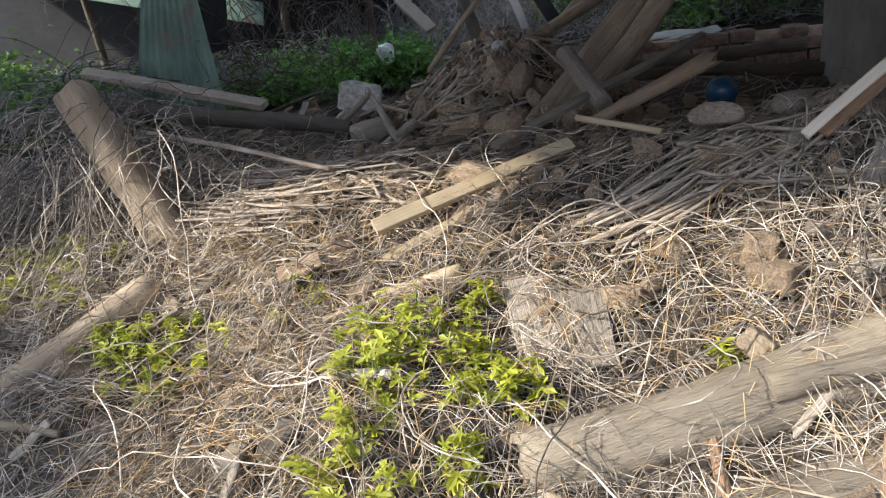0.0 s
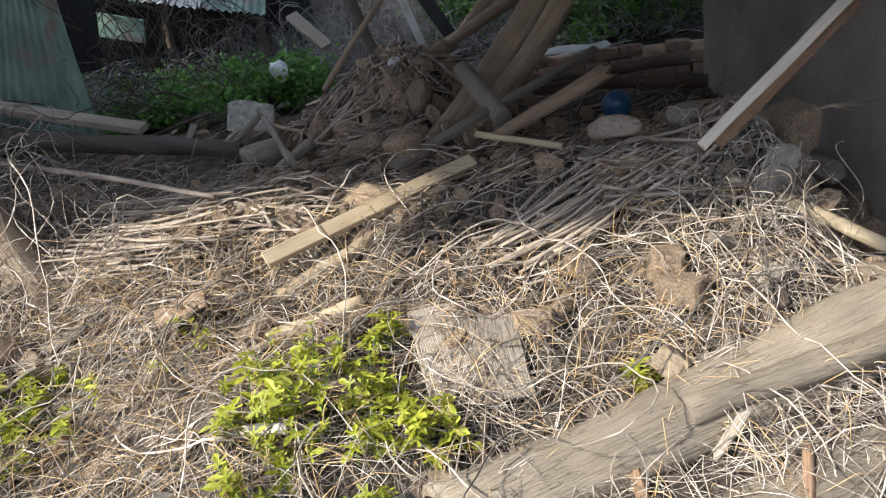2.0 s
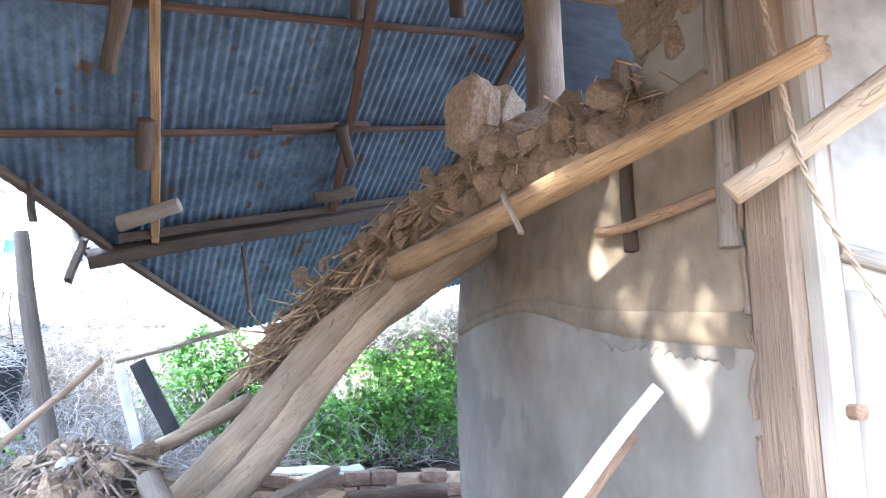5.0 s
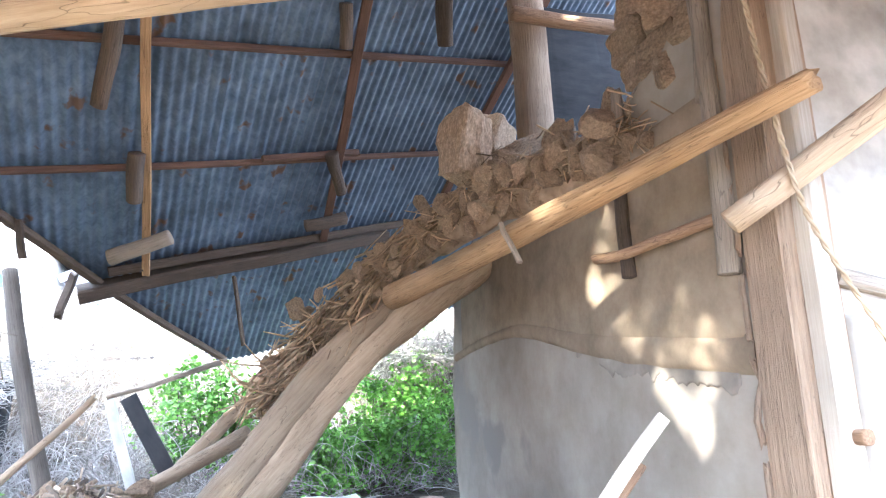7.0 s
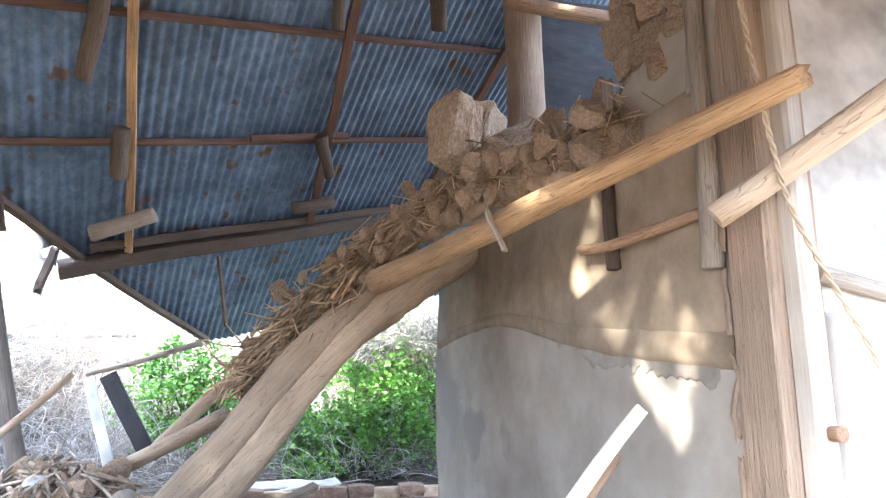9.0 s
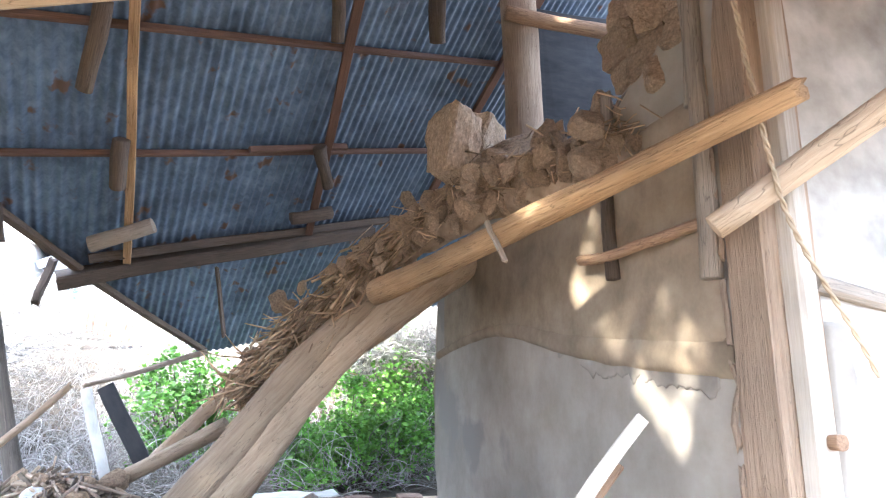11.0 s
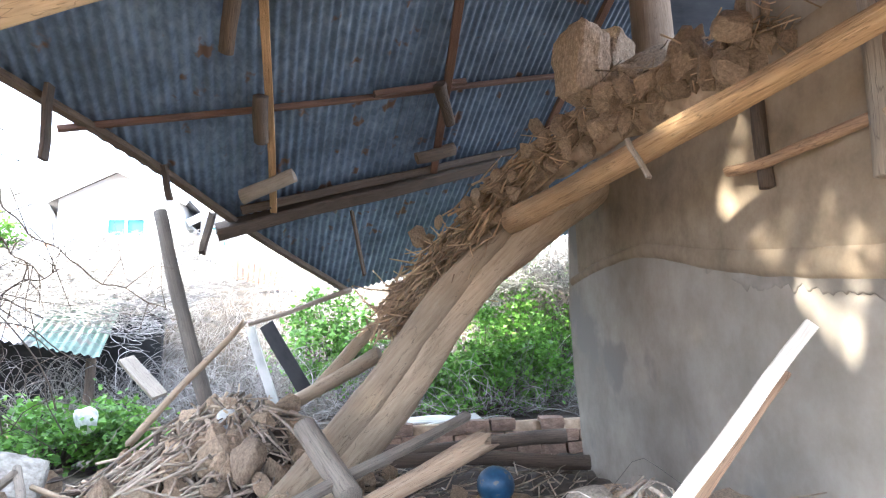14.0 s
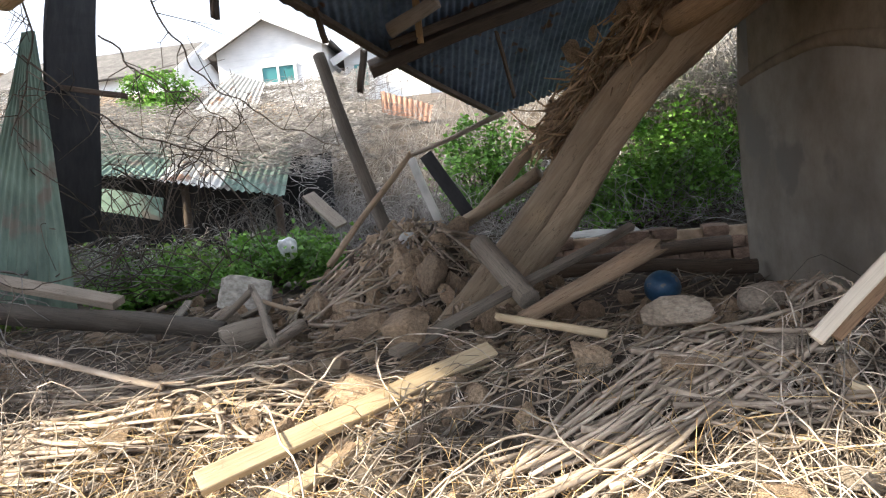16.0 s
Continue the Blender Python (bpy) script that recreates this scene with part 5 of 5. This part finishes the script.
# low mud-brick footing behind the fallen beam
foot = thing("low_wall", (1.0, 6.6, .5), "low crumbling mud brick footing wall", "wall")
bm = bmesh.new()
bmesh.ops.create_cube(bm, size=1.0, matrix=Matrix.Translation((1.25, 6.62, .52)) @ Matrix.Diagonal((2.9, .2, .42, 1)))
part("wall_core", bm, M_EARTH, foot)
BRICKS = []
for k in range(4):
    bm = bmesh.new()
    bmesh.ops.create_cube(bm, size=1.0)
    bmesh.ops.subdivide_edges(bm, edges=bm.edges[:], cuts=1, use_grid_fill=True)
    for v in bm.verts:
        v.co *= 1 + .09 * nz(v.co.x * 3 + k, v.co.y * 3, v.co.z * 3) - .06 * (v.co.length > .8)
    BRICKS.append(mesh_of(bm, "brick"))
    BRICKS[-1].materials.append(M_BRICK)
for row in range(4):
    for k in range(13):
        m = Matrix.LocRotScale(Vector((-.1 + .22 * k + .11 * (row % 2), 6.55, .40 + .105 * row + RNG.gauss(0, .006))), Euler((RNG.gauss(0, .03), RNG.gauss(0, .03), RNG.gauss(0, .06))), Vector((.21, .2, .095)))
        if row < 3 or RNG.random() < .6:
            put("brick", RNG.choice(BRICKS), None, foot, m, soft=False)
log("sill_beam", (-.1, 6.1, .62), (1.52, 6.0, .66), .05, .055, M_DARKWOOD, 170, "brown sill beam lying before the low wall", "beam")
log("sill_beam", (.0, 5.6, .6), (1.5, 5.4, .60), .045, .05, M_DARKWOOD, 171, "grey beam lying on the room's floor", "beam")


# ---- houses in the distance ----
def house(at, width, depth, wall_h, rise, label, wallmat, turn=0, win=None):
    th = thing("house", at, label, "house")
    m = Matrix.Translation(at) @ pose(0, 0, 0, 0, 0, turn)
    bm = bmesh.new()
    w = width / 2
    pts = [(-w, 0), (w, 0), (w, wall_h), (0, wall_h + rise), (-w, wall_h)]
    f = [bm.verts.new((x, 0, z)) for x, z in pts]
    b = [bm.verts.new((x, depth, z)) for x, z in pts]
    bm.faces.new(f)
    bm.faces.new(b[::-1])
    for i in range(5):
        bm.faces.new((f[i], b[i], b[(i + 1) % 5], f[(i + 1) % 5]))
    part("wall", bm, wallmat, th, m=m, soft=False)
    for sgn in (-1, 1):
        L = math.hypot(w + .35, rise * (w + .35) / w)
        ang = math.degrees(math.atan2(rise, w))
        bm = bmesh.new()
        bmesh.ops.create_cube(bm, size=1, matrix=Matrix.Diagonal((L, depth + .8, .12, 1)))
        bmesh.ops.bevel(bm, geom=bm.edges[:], offset=.02, segments=1, affect="EDGES")
        part("roof", bm, M_ROOFTILE, th, m=m @ Matrix.Translation((sgn * (w + .35) / 2, depth / 2, wall_h + rise - rise * (w + .35) / w / 2 + .08)) @ pose(0, 0, 0, 0, sgn * ang, 0), soft=False)
        bm = bmesh.new()
        bmesh.ops.create_cube(bm, size=1, matrix=Matrix.Diagonal((L, .08, .26, 1)))
        part("bargeboard", bm, M_SIDING, th, "white bargeboard", m=m @ Matrix.Translation((sgn * (w + .35) / 2, -.42, wall_h + rise - rise * (w + .35) / w / 2 + .02)) @ pose(0, 0, 0, 0, sgn * ang, 0), soft=False)
    for k in range(int(wall_h / .2)):
        bm = bmesh.new()
        bmesh.ops.create_cube(bm, size=1, matrix=Matrix.Translation((0, -.012, .1 + .2 * k)) @ Matrix.Diagonal((width - .02, .02, .185, 1)))
        part("siding_board", bm, wallmat, th, m=m, soft=False)
    if win:
        wx, wz, ww, wh = win
        bm = bmesh.new()
        for (x, z, sx, sz) in ((0, wh / 2, ww + .16, .1), (0, -wh / 2, ww + .16, .1), (-ww / 2, 0, .1, wh), (ww / 2, 0, .1, wh), (0, 0, .07, wh)):
            bmesh.ops.create_cube(bm, size=1, matrix=Matrix.Translation((wx + x, -.05, wz + z)) @ Matrix.Diagonal((sx, .1, sz, 1)))
        wo = part("window", bm, M_WINFRAME, th, "white framed sliding window", m=m, soft=False)
        for s in (-1, 1):
            bm = bmesh.new()
            bmesh.ops.create_cube(bm, size=1, matrix=Matrix.Translation((wx + s * ww / 4, -.03, wz)) @ Matrix.Diagonal((ww / 2 - .05, .02, wh - .05, 1)))
            part("pane", bm, M_GLASS, wo, "teal glass pane", m=m, soft=False)
    return th


house((-8.3, 22.0, 2.7), 3.7, 7, 3.95, .95, "white gabled house with a teal window on the bank", M_SIDING, 4, (.25, 3.0, 1.2, .62))
house((-4.6, 23.5, 2.6), 3.0, 7, 3.6, .8, "white house wing with a small window behind the roof", M_SIDING, 4, (-.9, 2.9, .6, 1.0))
house((-14.9, 30.0, 2.6), 6.0, 9, 4.9, 1.7, "low house with grey shingle roof behind the bank", M_SIDING, 92)
house((-25.5, 30.0, 2.6), 7.0, 8, 5.2, 1.6, "far house with brick-coloured walls", M_BRICK, 10)
sheet("rusty_sheet", (-2.88, 14.00, 3.45), (-1.80, 14.00, 3.02), (-1.84, 13.70, 2.65), (-2.81, 13.70, 2.95), .12, .015, M_TINRUST, "rusty corrugated sheet on the far bank", 6)


# ---- tall house added out of sight beside the path, to shade the room ----
house((-9.5, 0.05, -.1), 3.0, 5.15, 9.4, 1.4, "unseen tall house added to shade the room", M_BRICK, 0)


# lower block, also out of sight, added to shade the near left ground
house((-9.5, -4.0, -.1), 3.0, 2.0, 5.6, .9, "unseen low outbuilding added to shade the near left ground", M_BRICK, 0)

rng = random.Random(9)
for k in range(22):
    x, y = rng.uniform(-3.4, -1.2), rng.uniform(4.7, 6.6)
    a, L = rng.uniform(0, 3.14), rng.uniform(.25, .8)
    d = Vector((math.cos(a), math.sin(a), 0)) * L / 2
    p, q = Vector((x, y, 0)) - d, Vector((x, y, 0)) + d
    p.z, q.z = ground_z(p.x, p.y) + rng.uniform(.01, .05), ground_z(q.x, q.y) + rng.uniform(.02, .2)
    if k % 2:
        board("broken_lath", p, q, rng.uniform(.03, .09), .02, rng.choice((M_DARKWOOD, M_GREYWOOD)), 400 + k, rng.uniform(-40, 40), "broken grey lath lying on garden rubble", "lath", "broken laths in the garden", ragged=.03)
    else:
        log("broken_stick", p, q, rng.uniform(.012, .03), .015, rng.choice((M_DARKWOOD, M_GREYWOOD, M_DUSTY)), 400 + k, "broken stick lying on garden rubble", "stick", "broken sticks in the garden", ragged=.02)
for k in range(16):
    x, y = rng.uniform(-3.2, -.9), rng.uniform(3.6, 6.4)
    s = rng.uniform(.06, .15)
    block("clay_lump", (x, y, ground_z(x, y) + s * .25), (s, s * .7, s * .5), rng.choice((M_EARTH, M_EARTH, M_STONE)), 430 + k, "grey-brown clay lump in the rubble", "rubble", "clay lumps in the rubble", (rng.gauss(0, .3), rng.gauss(0, .3), k))

# splinters, lath ends and clods among the stems in front
rng = random.Random(12)
for k in range(46):
    x, y = rng.uniform(-2.6, 1.2), rng.uniform(1.05, 2.7)
    a, L = rng.gauss(.6, .7), rng.uniform(.07, .3)
    d = Vector((math.cos(a), math.sin(a), 0)) * L / 2
    p, q = Vector((x, y, 0)) - d, Vector((x, y, 0)) + d
    p.z, q.z = ground_z(p.x, p.y) + rng.uniform(.005, .04), ground_z(q.x, q.y) + rng.uniform(.02, .09)
    if k % 3:
        board("wood_splinter", p, q, rng.uniform(.02, .06), rng.uniform(.008, .02), rng.choice((M_GREYWOOD, M_BROWNWOOD, M_GREYPALE, M_DARKWOOD)), 500 + k, rng.uniform(-50, 50), "weathered wood splinter among dry stems", "splinter", "wood splinters on the mound", ragged=.03)
    else:
        log("lath_end", p, q, rng.uniform(.012, .026), .014, rng.choice((M_GREYWOOD, M_DUSTY, M_BROWNWOOD)), 500 + k, "broken round lath end among dry stems", "lath", "lath ends on the mound", ragged=.02)
for k in range(34):
    x, y = rng.uniform(-2.4, 1.2), rng.uniform(1.2, 3.1)
    s = rng.uniform(.03, .075)
    block("clay_lump", (x, y, ground_z(x, y) + s * .45), (s, s * .75, s * .6), rng.choice((M_EARTH, M_EARTH, M_STONE, M_PLASTER2)), 560 + k, "tan clay lump among dry stems", "rubble", "clay lumps on the mound", (rng.gauss(0, .3), rng.gauss(0, .3), k))

# frayed twig and loose strands before the wall
fray = Tubes(5)
for k in range(5):
    e = Vector((1.47 + rng.gauss(0, .03), 3.0 + rng.gauss(0, .02), .87 + rng.gauss(0, .025)))
    fray.add([Vector((1.15, 2.93, .835)), Vector((1.3, 2.96, .855 + rng.gauss(0, .004))), e], .008, .002)
fray.make("dry_twig", M_REEDS, "pale frayed twig sticking out of the rubble", "twig")
strand = Tubes(4)
for k in range(64):
    x, y = rng.uniform(.66, 1.14), rng.uniform(2.35, 2.75)
    z = .5 + rng.uniform(.05, .36)
    pts = []
    for i in range(16):
        f = i / 15
        pts.append(Vector((x + .13 * nz(k * 3.1, f * 2.5, 1), y + .08 * nz(k * 3.1, f * 2, 5), z + .04 * math.sin(f * 3.1) - (z - .3) * f ** 1.5)))
    strand.add(pts, rng.uniform(.001, .0022), .0009)
strand.make("creeper_strands", M_VINE, "thin dry creeper strands hanging over the rubble", "creeper")
